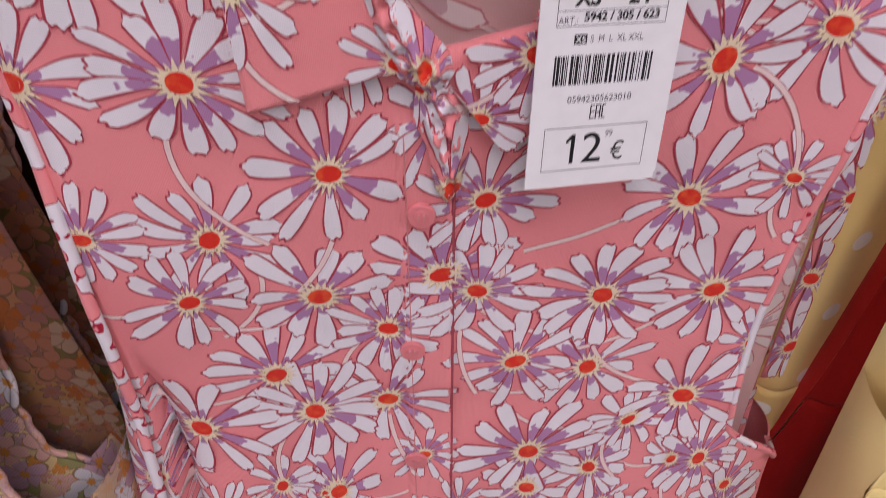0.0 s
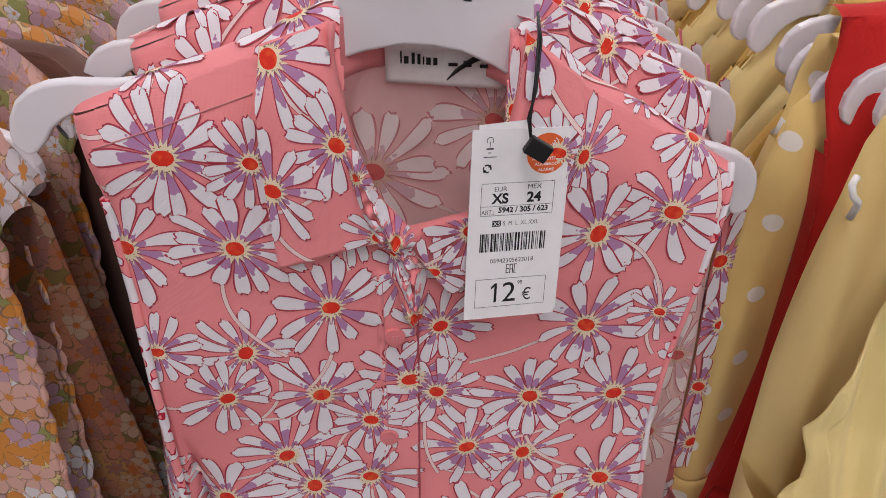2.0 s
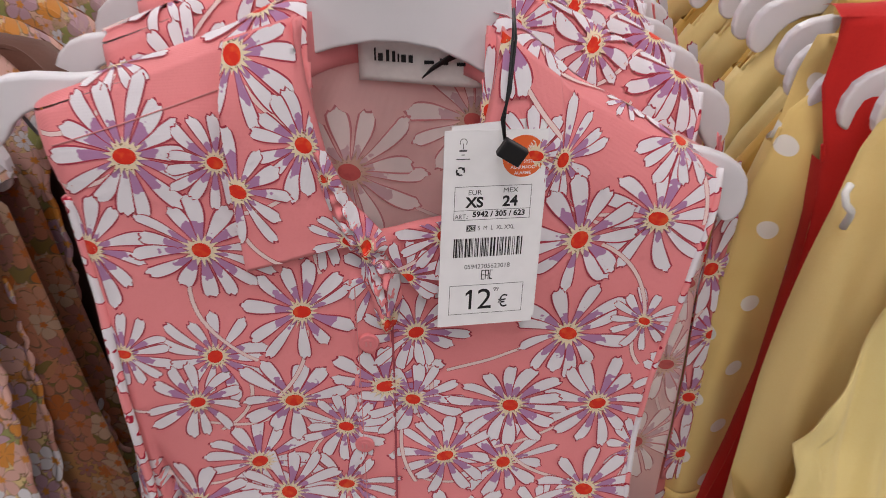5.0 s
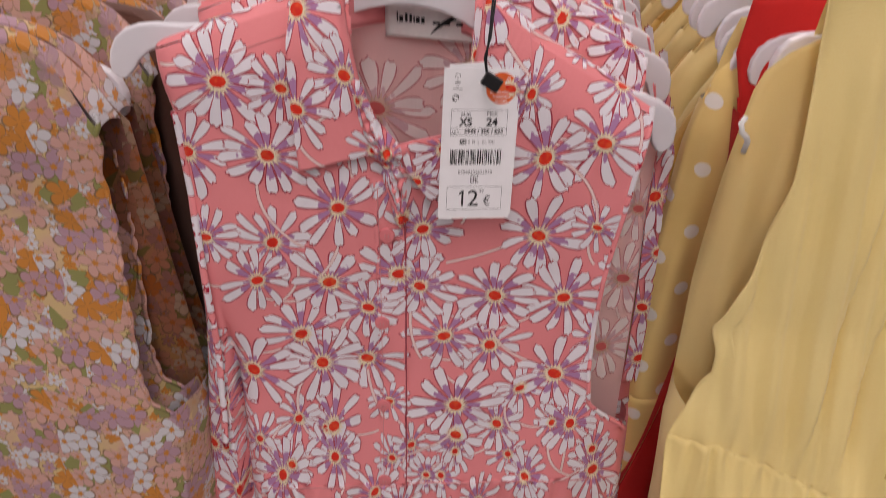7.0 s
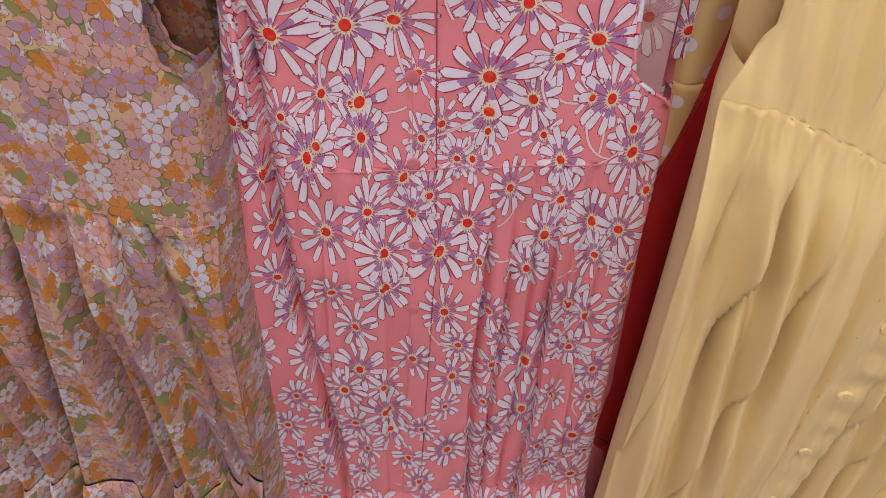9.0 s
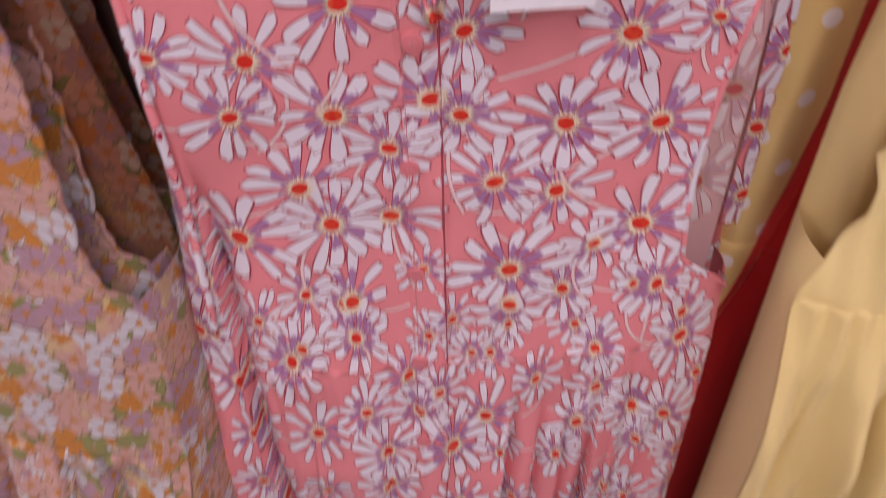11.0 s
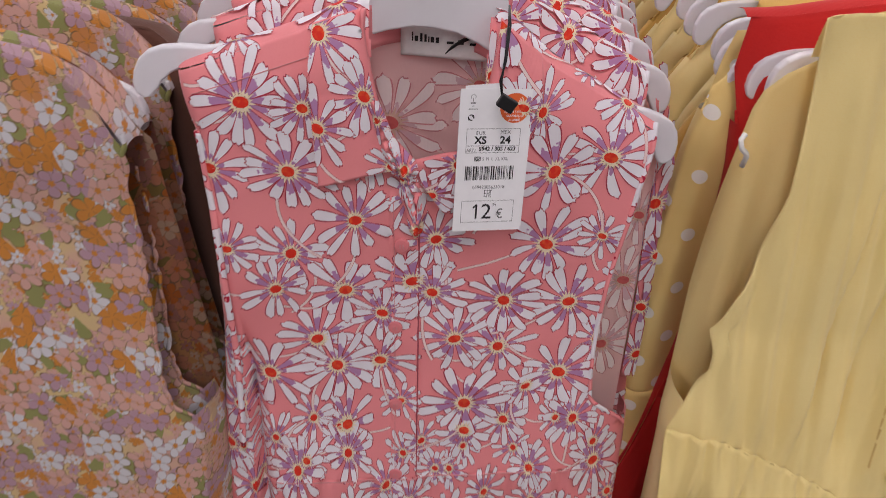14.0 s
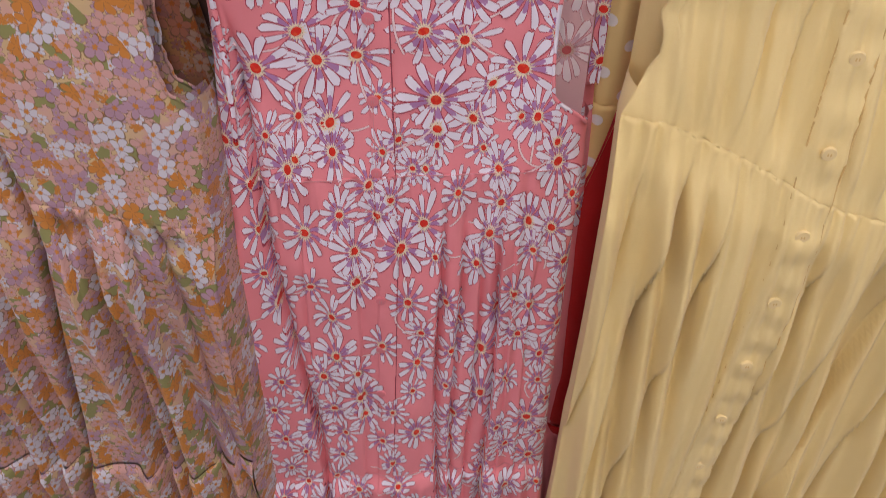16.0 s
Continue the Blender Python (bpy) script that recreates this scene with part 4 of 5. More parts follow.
# ---------------------------------------------------------------- the other dresses
def hung_dress(m, name, label, category, group, cloth_front, cloth_inner, spec, detail=1.0, parent_parts=None):
    """A sleeveless dress from edge tables: front with armhole, back, gathered skirt and a lower tier."""
    d = tagged(new(name), label, category, group)
    d.matrix_basis = m
    left, right, back_left, back_right, top, place, back = (spec[k] for k in ("left", "right", "back_left", "back_right", "top", "place", "back"))
    seam, low = spec["seam"], spec["low"]

    def front(z0, z1, lift=0.0):
        def fn(u, v):
            zz = 1.5 if z1 is None else z1(0)
            z = z0(0) + (zz - z0(0)) * v
            x = left(z) + (right(z) - left(z)) * u
            a, b = z0(x), (top(x) if z1 is None else z1(x))
            z = a + (b - a) * v
            x = left(z) + (right(z) - left(z)) * u
            return (x, place(x, z) - lift, z)
        return fn
    bm = bmesh.new()
    grid(bm, front(seam, None), int(170 * detail), int(100 * detail))
    thick(part("front_bodice", bm, cloth_front, d), 0.0008, 1.0)
    bm = bmesh.new()
    grid(bm, front(lambda x: low, lambda x: seam(x) + 0.002, 0.001), int(300 * detail), int(110 * detail))
    thick(part("skirt", bm, cloth_front, d), 0.0008, 1.0)
    bm = bmesh.new()
    grid(bm, front(lambda x: 0.34, lambda x: low + 0.001, 0.004), int(240 * detail), int(40 * detail))
    thick(part("hem_tier", bm, cloth_front, d), 0.0008, 1.0)
    bm = bmesh.new()

    def rear(u, v):
        z = 0.34 + (1.5 - 0.34) * v
        x = back_left(z) + (back_right(z) - back_left(z)) * u
        z = 0.34 + (top(x) - spec["drop"] - 0.34) * v
        x = back_left(z) + (back_right(z) - back_left(z)) * u
        return (x, back(x, z), z)
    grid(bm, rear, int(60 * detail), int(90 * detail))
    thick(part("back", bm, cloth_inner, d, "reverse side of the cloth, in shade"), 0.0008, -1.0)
    # shoulder and the closed side below the armhole
    bm = bmesh.new()

    def over(u, v):
        x = left(1.45) + (right(1.45) - left(1.45)) * u
        z = top(x)
        return (x, place(x, z) + (back(x, z) - place(x, z)) * v, z + 0.003 * math.sin(math.pi * v) - spec["drop"] * v)
    grid(bm, over, 24, 5)
    edge, zs, away = spec["side"]
    bedge = back_left if away < 0 else back_right

    def side(u, v):
        z = 0.34 + (zs - 0.34) * v
        x0, x1 = edge(z), bedge(z)
        y0, y1 = place(x0, z), back(x1, z)
        return (x0 + (x1 - x0) * u + away * 0.004 * math.sin(math.pi * u), y0 + (y1 - y0) * u, z)
    grid(bm, side, 6, 60)
    part("side_seam", bm, cloth_front, d)
    if spec["arm_top"]:
        bm = bmesh.new()
        wavy = spec.get("wavy", 0.0)
        tube(bm, [(edge(z) + wavy * math.sin(z * 190 + 5 * math.sin(z * 67)), place(edge(z), z) - wavy * (1 + math.cos(z * 270)), z) for z in np.linspace(zs, spec["arm_top"], 90 if wavy else 24)], 0.0014 + 0.5 * wavy, 6)
        part("armhole_binding", bm, cloth_front, d)
    return d


def gather(x, amount, depth):
    """Soft uneven pleats."""
    return depth * amount * (0.6 * math.sin(x * 150 + 2.3 * math.sin(x * 47)) + 0.4 * math.sin(x * 83 + 1.7 * math.sin(x * 29 + 1)))


# small-flower dress
DITSY_SEAM = lambda x: 1.085 - 0.16 * (x + 0.24)
DITSY_LOW = 0.715


DITSY_SLIT = lerp_table([(0.34, -0.40), (0.626, -0.381), (0.834, -0.353), (1.05, -0.318), (1.161, -0.331), (1.30, -0.345)])
DITSY_PLEATS = [(-0.300, 0.016, 0.014, 1), (-0.268, 0.018, 0.012, -1), (-0.238, 0.022, 0.012, 1), (-0.212, 0.018, 0.014, 1), (-0.185, 0.012, 0.012, -1)]


def ditsy_place(x, z):
    y = 0.203 - 0.17 * max(0.0, min(0.30, 1.33 - z)) + 0.35 * max(0.0, z - 1.40) ** 1.2
    y += 0.012 * smooth01((x + 0.20) / 0.05) ** 2
    slit = x - DITSY_SLIT(z)
    y += 0.040 * math.exp(-(slit / 0.0045) ** 2) * smooth01((1.26 - z) / 0.1) + 0.004 * smooth01(-slit / 0.01) * smooth01((1.26 - z) / 0.1)
    s = DITSY_SEAM(x)
    if z < s:
        y += gather(x, smooth01((s - z) / 0.10), 0.017) - 0.006 * smooth01((s - z) / 0.05)
        y += knife(x, DITSY_PLEATS, z, 0.05) * smooth01((s - z) / 0.03)
        y += 0.0036 * math.sin(x * 330 + 2 * math.sin(x * 90)) * math.exp(-(s - z) / 0.03)
    if z < DITSY_LOW:
        y += -0.006 + gather(x * 1.5, smooth01((DITSY_LOW - z) / 0.06), 0.008)
    y += 0.006 * noise.noise(Vector((x * 11, 1.1, z * 7))) + 0.002 * noise.noise(Vector((x * 40, 1.1, z * 22)))
    return y


DITSY = {
    "left": lerp_table([(0.34, -0.62), (1.2, -0.57), (1.5, -0.56)]),
    "right": lerp_table([(0.34, -0.19), (0.642, -0.179), (0.846, -0.165), (1.017, -0.160), (1.10, -0.156), (1.167, -0.154), (1.188, -0.158), (1.2, -0.172), (1.225, -0.179), (1.27, -0.181), (1.338, -0.182), (1.37, -0.184), (1.41, -0.180), (1.45, -0.180)]),
    "back_left": lerp_table([(0.34, -0.62), (1.5, -0.56)]),
    "back_right": lerp_table([(0.34, -0.175), (0.9, -0.155), (1.18, -0.150), (1.25, -0.158), (1.36, -0.172), (1.42, -0.178)]),
    "top": lerp_table([(-0.55, 1.43), (-0.45, 1.462), (-0.37, 1.478), (-0.30, 1.468), (-0.239, 1.455), (-0.219, 1.449), (-0.199, 1.432), (-0.186, 1.408), (-0.178, 1.398)]),
    "place": ditsy_place,
    "back": lambda x, z: ditsy_place(x, max(z, 1.28)) * 0.25 + 0.75 * 0.203 + 0.030 + 0.005 * noise.noise(Vector((x * 9, 5, z * 6))),
    "seam": DITSY_SEAM, "low": DITSY_LOW, "drop": 0.004, "arm_top": 1.41,
}
DITSY["wavy"] = 0.0009
DITSY["side"] = (DITSY["right"], 1.19, 1)
first = hung_dress(pose(0, 0, 0), "floral_dress", "small-flower print sleeveless dress in pink, orange and white, hanging", "dress", "small-flower dresses", M_DITSY, M_DITSY_INNER_SHADED, DITSY)
hanger(pose(-0.376, 0.226, 1.462), "white plastic hanger holding a small-flower dress", False)
another = hung_dress(pose(0.0, 0.038, -0.004, 0, 0, 1.5), "floral_dress", "small-flower print sleeveless dress hanging behind another on the rail", "dress", "small-flower dresses", M_DITSY, M_DITSY_INNER_SHADED, DITSY, 0.5)
hanger(pose(-0.374, 0.268, 1.460), "white plastic hanger holding a small-flower dress", False)
rng = random.Random(8)
for i in range(9):
    dx, dz, turn = rng.uniform(-0.004, 0.012) + 0.004 * i, rng.uniform(-0.004, 0.006), rng.uniform(-1.0, 1.0)
    copy_thing(another, pose(dx, 0.078 + 0.042 * i, dz, 0, 0, turn))
    hanger(pose(-0.368 + dx, 0.308 + 0.042 * i, 1.464 + dz, 0, 0, turn * 2), "white plastic hanger holding a small-flower dress", False)

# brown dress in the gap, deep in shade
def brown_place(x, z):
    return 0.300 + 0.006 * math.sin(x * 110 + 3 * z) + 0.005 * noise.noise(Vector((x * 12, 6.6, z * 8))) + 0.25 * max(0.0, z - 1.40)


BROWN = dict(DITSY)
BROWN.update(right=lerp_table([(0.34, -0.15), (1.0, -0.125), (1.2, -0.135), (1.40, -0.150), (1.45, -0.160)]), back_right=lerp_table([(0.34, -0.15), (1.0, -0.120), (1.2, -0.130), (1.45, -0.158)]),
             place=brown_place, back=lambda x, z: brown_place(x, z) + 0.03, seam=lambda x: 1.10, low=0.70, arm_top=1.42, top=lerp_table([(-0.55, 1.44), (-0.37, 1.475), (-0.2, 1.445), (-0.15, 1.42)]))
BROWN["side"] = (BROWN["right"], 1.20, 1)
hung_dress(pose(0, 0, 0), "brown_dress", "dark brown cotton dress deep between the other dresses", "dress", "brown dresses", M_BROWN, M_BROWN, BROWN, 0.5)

# plain yellow dress
YELLOW_SEAM = lambda x: 1.165 - 0.45 * max(-0.02, x - 0.255) + 0.25 * max(0.0, x - 0.40)
YELLOW_LOW = 0.60


YELLOW_HANG = lerp_table([(0.34, 0.170), (1.00, 0.180), (1.08, 0.186), (1.18, 0.205), (1.26, 0.226), (1.40, 0.243), (1.50, 0.258)])
YELLOW_PLEATS = [(0.222, 0.014, 0.012, 1), (0.258, 0.036, 0.018, 1), (0.300, 0.022, 0.018, 1), (0.404, 0.026, 0.020, 1), (0.446, 0.034, 0.018, 1), (0.490, 0.026, 0.016, -1), (0.530, 0.026, 0.016, 1)]
YELLOW_CHEST = [(0.286, 0.012, 0.014, 1), (0.318, 0.010, 0.012, 1), (0.345, 0.008, 0.010, -1), (0.420, 0.010, 0.014, 1)]


def yellow_place(x, z):
    y = YELLOW_HANG(z) - 0.03 * max(0.0, x - 0.30)
    y += 0.010 * smooth01((0.235 - x) / 0.03) ** 2
    s = YELLOW_SEAM(x)
    folds = gather(x + 0.06 * (z - 1.0), 1.0, 0.014) + 0.004 * math.sin(x * 260 + 8 * z)
    edge = x - (0.362 + 0.05 * (z - 1.0))
    free = 1.0 - 0.85 * smooth01((0.024 - abs(edge)) / 0.007)
    folds *= free
    if z < s:
        y += folds * smooth01((s - z) / 0.10) - 0.006 * smooth01((s - z) / 0.05)
        y += free * knife(x, YELLOW_PLEATS, z, -0.10) * smooth01((s - z) / 0.14)
        y += free * 0.0022 * math.sin(x * 420 + 2 * math.sin(x * 80)) * math.exp(-(s - z) / 0.02)
    else:
        y += folds * 0.5 * smooth01((z - s) / 0.05) + free * knife(x, YELLOW_CHEST, z, -0.12) * smooth01((z - s) / 0.06)
    if abs(edge) < 0.017:
        y -= 0.0042 + 0.0012 * math.sin(z * 160) * smooth01((edge + 0.017) / 0.02)
    y += 0.006 * noise.noise(Vector((x * 12, 4.4, z * 6))) + 0.0018 * noise.noise(Vector((x * 44, 4.4, z * 24)))
    y += 0.0011 * math.sin(x * 480 + 3 * math.sin(z * 5 + x * 20)) * smooth01((1.44 - z) / 0.1)
    return y


YELLOW = {
    "left": lerp_table([(0.34, 0.180), (0.625, 0.189), (0.925, 0.194), (1.078, 0.195), (1.177, 0.199), (1.205, 0.212), (1.238, 0.228), (1.264, 0.228), (1.314, 0.241), (1.372, 0.252), (1.43, 0.252), (1.50, 0.250)]),
    "right": lerp_table([(0.34, 0.66), (1.2, 0.60), (1.5, 0.58)]),
    "back_left": lerp_table([(0.34, 0.200), (1.0, 0.210), (1.162, 0.210), (1.276, 0.211), (1.372, 0.217), (1.404, 0.220), (1.429, 0.224), (1.445, 0.234), (1.456, 0.262)]),
    "back_right": lerp_table([(0.34, 0.66), (1.5, 0.58)]),
    "top": lerp_table([(0.22, 1.478), (0.245, 1.486), (0.30, 1.492), (0.42, 1.500), (0.58, 1.46)]),
    "place": yellow_place,
    "back": lambda x, z: 0.258 + (0.006 * math.sin(x * 70) + 0.005 * math.sin(x * 190 + 4 * z)) * smooth01((1.44 - z) / 0.1) + 0.004 * noise.noise(Vector((x * 12, 2.2, z * 7))),
    "seam": YELLOW_SEAM, "low": YELLOW_LOW, "drop": 0.028, "arm_top": 0.0,
}
YELLOW["side"] = (YELLOW["left"], 1.20, -1)
yellow = hung_dress(pose(0, 0, 0), "button_dress", "plain yellow sleeveless button-front dress with gathered skirt, hanging", "dress", "yellow dresses", M_YELLOW, M_YELLOW_INNER, YELLOW)
hanger(pose(0.424, 0.284, 1.492), "white plastic hanger holding the yellow dress", False)
for z in (1.45, 1.38, 1.31, 1.235, 1.159, 1.083, 1.005, 0.918, 0.829, 0.737, 0.65):
    x = 0.362 + 0.05 * (z - 1.0)
    bm = bmesh.new()
    bmesh.ops.create_cone(bm, cap_ends=True, segments=22, radius1=0.0066, radius2=0.0060, depth=0.0028)
    bmesh.ops.create_cone(bm, cap_ends=True, segments=22, radius1=0.0040, radius2=0.0034, depth=0.0030)
    bmesh.ops.rotate(bm, verts=bm.verts, matrix=Matrix.Rotation(radians(90), 3, "X"))
    bmesh.ops.translate(bm, verts=bm.verts, vec=(x, yellow_place(x, z) - 0.0026, z))
    button = rounded(part("button", bm, M_YELLOW_BUTTON, yellow, "", False), 0.0004)
    bm = bmesh.new()
    for dx in (-0.0012, 0.0012):
        bmesh.ops.create_cube(bm, size=1, matrix=Matrix.Translation((x + dx, yellow_place(x, z) - 0.0042, z)) @ Matrix.Diagonal((0.0010, 0.0006, 0.0024, 1)))
    part("button_thread", bm, M_YELLOW_SEAM, button, "", False)
bm = bmesh.new()
tube(bm, [(0.3455 + 0.05 * (z - 1.0), yellow_place(0.3465 + 0.05 * (z - 1.0), z) + 0.0012, z) for z in np.linspace(0.36, 1.46, 160)], 0.0010, 5)
part("placket_edge", bm, M_YELLOW_SEAM, yellow, "stitched yellow placket edge")
bm = bmesh.new()
tube(bm, [(0.3795 + 0.05 * (z - 1.0), yellow_place(0.3785 + 0.05 * (z - 1.0), z) + 0.0012, z) for z in np.linspace(0.36, 1.46, 160)], 0.0010, 5)
part("placket_edge", bm, M_YELLOW_SEAM, yellow, "stitched yellow placket edge")
# small frill at the foot of the armhole, and a white loop at its back
bm = bmesh.new()
FRILL = lerp_table([(1.225, 0.2235), (1.246, 0.2235), (1.262, 0.2190), (1.280, 0.2265), (1.310, 0.2405)])


def frill(u, v):
    z = 1.310 - 0.085 * v
    x = FRILL(z) + 0.013 * u
    return (x, yellow_place(x, z) + 0.0009 - math.sin(math.pi * v) * (0.0022 + 0.004 * (1 - u) ** 2), z)


grid(bm, frill, 8, 18)
thick(part("armhole_frill", bm, M_YELLOW, yellow), 0.0008)
bm = bmesh.new()
tube(bm, [(0.219, 0.250, 1.408), (0.216, 0.247, 1.405), (0.217, 0.245, 1.400), (0.221, 0.246, 1.396), (0.223, 0.249, 1.392), (0.2225, 0.2515, 1.384)], 0.0019, 8)
part("white_loop", bm, M_WHITE_CLOTH, yellow, "small white cotton loop")


def side_spec(edge, top, depth, soft, seed):
    """A plainer dress of which only the side towards the gap is seen."""
    def place(x, z):
        return depth + 0.25 * max(0.0, z - 1.40) + soft * math.sin(x * 95 + 2 * z + seed) * smooth01((1.42 - z) / 0.2) + 0.004 * noise.noise(Vector((x * 10, seed, z * 7))) + 0.012 * smooth01((edge(z) + 0.025 - x) / 0.025) ** 2
    spec = dict(YELLOW)
    spec.update(left=edge, back_left=lerp_table([(z, edge(z) + 0.006) for z in np.linspace(0.34, 1.47, 20)]), top=top, place=place, back=lambda x, z: place(x, z) + 0.024, seam=lambda x: 1.12, low=0.62, drop=0.0, arm_top=1.40)
    spec["side"] = (edge, 1.39, -1)
    return spec


RED_EDGE = lerp_table([(0.34, 0.176), (0.66, 0.182), (0.98, 0.184), (1.03, 0.198), (1.09, 0.212), (1.164, 0.228), (1.22, 0.236), (1.35, 0.237), (1.39, 0.234), (1.43, 0.226), (1.48, 0.236)])
DOT_EDGE = lerp_table([(0.34, 0.196), (0.8, 0.188), (1.08, 0.181), (1.154, 0.182), (1.215, 0.189), (1.29, 0.200), (1.362, 0.207), (1.41, 0.219), (1.43, 0.245)])
GOLD_EDGE = lerp_table([(0.34, 0.185), (1.1, 0.180), (1.256, 0.190), (1.32, 0.200), (1.37, 0.222), (1.41, 0.250), (1.458, 0.262)])
SIDE_TOP = lerp_table([(0.18, 1.425), (0.215, 1.440), (0.26, 1.456), (0.42, 1.490), (0.58, 1.45)])
hung_dress(pose(0, 0, 0), "red_dress", "plain red cotton dress hanging behind the yellow dress", "dress", "red dresses", M_RED, M_RED, side_spec(RED_EDGE, lerp_table([(0.2, 1.455), (0.23, 1.464), (0.42, 1.497), (0.58, 1.46)]), 0.300, 0.003, 1.0), 0.6)
hanger(pose(0.420, 0.312, 1.484), "white plastic hanger holding the red dress", False)
hanger(pose(0.414, 0.338, 1.474), "white plastic hanger holding the dotted dress", False)
hung_dress(pose(0, 0, 0), "dotted_dress", "yellow dress with white polka dots, hanging among others", "dress", "dotted dresses", M_DOT, M_DOT, side_spec(DOT_EDGE, lerp_table([(0.17, 1.40), (0.21, 1.428), (0.235, 1.440), (0.42, 1.470), (0.58, 1.43)]), 0.322, 0.005, 2.0), 0.6)
gold = hung_dress(pose(0, 0, 0), "yellow_dress", "golden yellow cotton dress, coloured darker for the shade of others", "dress", "yellow dresses", M_GOLD_SHADED, M_GOLD_SHADED, side_spec(GOLD_EDGE, SIDE_TOP, 0.362, 0.004, 3.0), 0.5)
hanger(pose(0.414, 0.372, 1.478), "white plastic hanger holding a golden yellow dress", False)
pale = hung_dress(pose(0.010, 0, 0.004), "yellow_dress", "pale yellow cotton dress hanging on the rail", "dress", "yellow dresses", M_YELLOW, M_YELLOW_INNER, side_spec(GOLD_EDGE, SIDE_TOP, 0.398, 0.004, 5.0), 0.5)
hanger(pose(0.420, 0.408, 1.480), "white plastic hanger holding a pale yellow dress", False)
rng = random.Random(21)
for i in range(7):
    dx, dz, turn = rng.uniform(-0.006, 0.010) - 0.003 * i, rng.uniform(-0.003, 0.005), rng.uniform(-1.2, 1.2)
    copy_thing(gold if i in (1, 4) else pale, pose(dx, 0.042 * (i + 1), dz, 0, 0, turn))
    hanger(pose(0.416 + dx, 0.404 + 0.042 * (i + 1), 1.480 + dz, 0, 0, turn), "white plastic hanger holding a yellow dress", False)
hung_dress(pose(-0.020, 0.0, 0.0), "red_dress", "plain red cotton dress at the back of the rail", "dress", "red dresses", M_RED, M_RED, side_spec(GOLD_EDGE, SIDE_TOP, 0.735, 0.003, 6.0), 0.5)
hanger(pose(0.400, 0.742, 1.484), "white plastic hanger holding a red dress", False)


# ---------------------------------------------------------------- the price tag
def lettering(name, text, size, x, z, parent, material, bold=0.0, align="CENTER", wide=1.0, lift=0.0):
    """Raised print on the card, as a mesh, in the card's own plane."""
    curve = bpy.data.curves.new(name, "FONT")
    curve.body, curve.size, curve.align_x, curve.offset, curve.extrude = text, size, align, bold, 0.00002
    curve.resolution_u = 4
    ob = bpy.data.objects.new(name, curve)
    scene.collection.objects.link(ob)
    bpy.context.view_layer.update()
    mesh = bpy.data.meshes.new_from_object(ob.evaluated_get(bpy.context.evaluated_depsgraph_get()))
    bpy.data.objects.remove(ob)
    mesh.transform(Matrix.Translation((x, -0.00042 - lift, z)) @ Matrix.Rotation(radians(90), 4, "X") @ Matrix.Diagonal((wide, 1, 1, 1)))
    mesh.materials.clear()
    mesh.materials.append(material)
    out = new(name, mesh)
    out.parent = parent
    return out


def bars(name, boxes, parent, material, lift=0.0):
    """Flat printed bars (x, z, width, height) on the card."""
    bm = bmesh.new()
    for x, z, w, h in boxes:
        bmesh.ops.create_cube(bm, size=1, matrix=Matrix.Translation((x, -0.00042 - lift, z)) @ Matrix.Diagonal((w, 0.00005, h, 1)))
    return part(name, bm, material, parent, "", False)


def ring_print(name, r0, r1, a0, a1, x, z, parent, material, lift=0.0):
    bm = bmesh.new()
    n = 20
    va = [bm.verts.new((x + r0 * math.cos(radians(a0 + (a1 - a0) * i / n)), -0.00044 - lift, z + r0 * math.sin(radians(a0 + (a1 - a0) * i / n)))) for i in range(n + 1)]
    vb = [bm.verts.new((x + r1 * math.cos(radians(a0 + (a1 - a0) * i / n)), -0.00044 - lift, z + r1 * math.sin(radians(a0 + (a1 - a0) * i / n)))) for i in range(n + 1)]
    for i in range(n):
        bm.faces.new((va[i], va[i + 1], vb[i + 1], vb[i]))
    return part(name, bm, material, parent, "", False)


TAG_W, TAG_H = 0.0470, 0.0978
tag = tagged(new("price_tag"), "white card price tag reading 12.99 euros, on a black cord", "price tag")
tag.matrix_basis = pose(0.0514, 0.2303, 1.3894, -6, 2.7, 13)
bm = bmesh.new()
prism(bm, [(-TAG_W / 2, -TAG_H / 2), (TAG_W / 2, -TAG_H / 2), (TAG_W / 2, TAG_H / 2), (-TAG_W / 2, TAG_H / 2)], -0.00035, 0.00035)
card = part("card", bm, M_CARD, tag, "", False)
bm = bmesh.new()
prism(bm, [(-0.020, -0.047), (0.0250, -0.047), (0.0250, 0.047), (0.0220, 0.0525), (0.0160, 0.0535), (-0.020, 0.0505)], 0.0012, 0.0018)
part("second_card", bm, M_CARD, tag, "cream second card behind the first", False)
bm = bmesh.new()
bmesh.ops.create_cone(bm, cap_ends=True, segments=40, radius1=0.0098, radius2=0.0098, depth=0.00012)
bmesh.ops.rotate(bm, verts=bm.verts, matrix=Matrix.Rotation(radians(90), 3, "X"))
bmesh.ops.translate(bm, verts=bm.verts, vec=(0.0128, -0.00042, 0.0366))
sticker = part("alarm_sticker", bm, M_ORANGE, tag, "round orange alarm sticker", False)
for z, text in ((0.0335, "ALARM SYSTEM"), (0.0308, "ALARMADO"), (0.0281, "ALARME")):
    lettering("sticker_text", text, 0.0021, 0.0128, z, sticker, M_CARD, 0.00002, lift=0.0001)
for k in range(3):
    ring_print("sticker_wave", 0.0012 + 0.0014 * k, 0.0016 + 0.0014 * k, -55, 55, 0.0140, 0.0405, sticker, M_CARD, 0.0001)
lettering("size_text", "EUR", 0.0034, -0.0086, 0.0190, card, M_GREY_INK, wide=1.05)
lettering("size_text", "MEX", 0.0034, 0.0080, 0.0196, card, M_GREY_INK, wide=1.05)
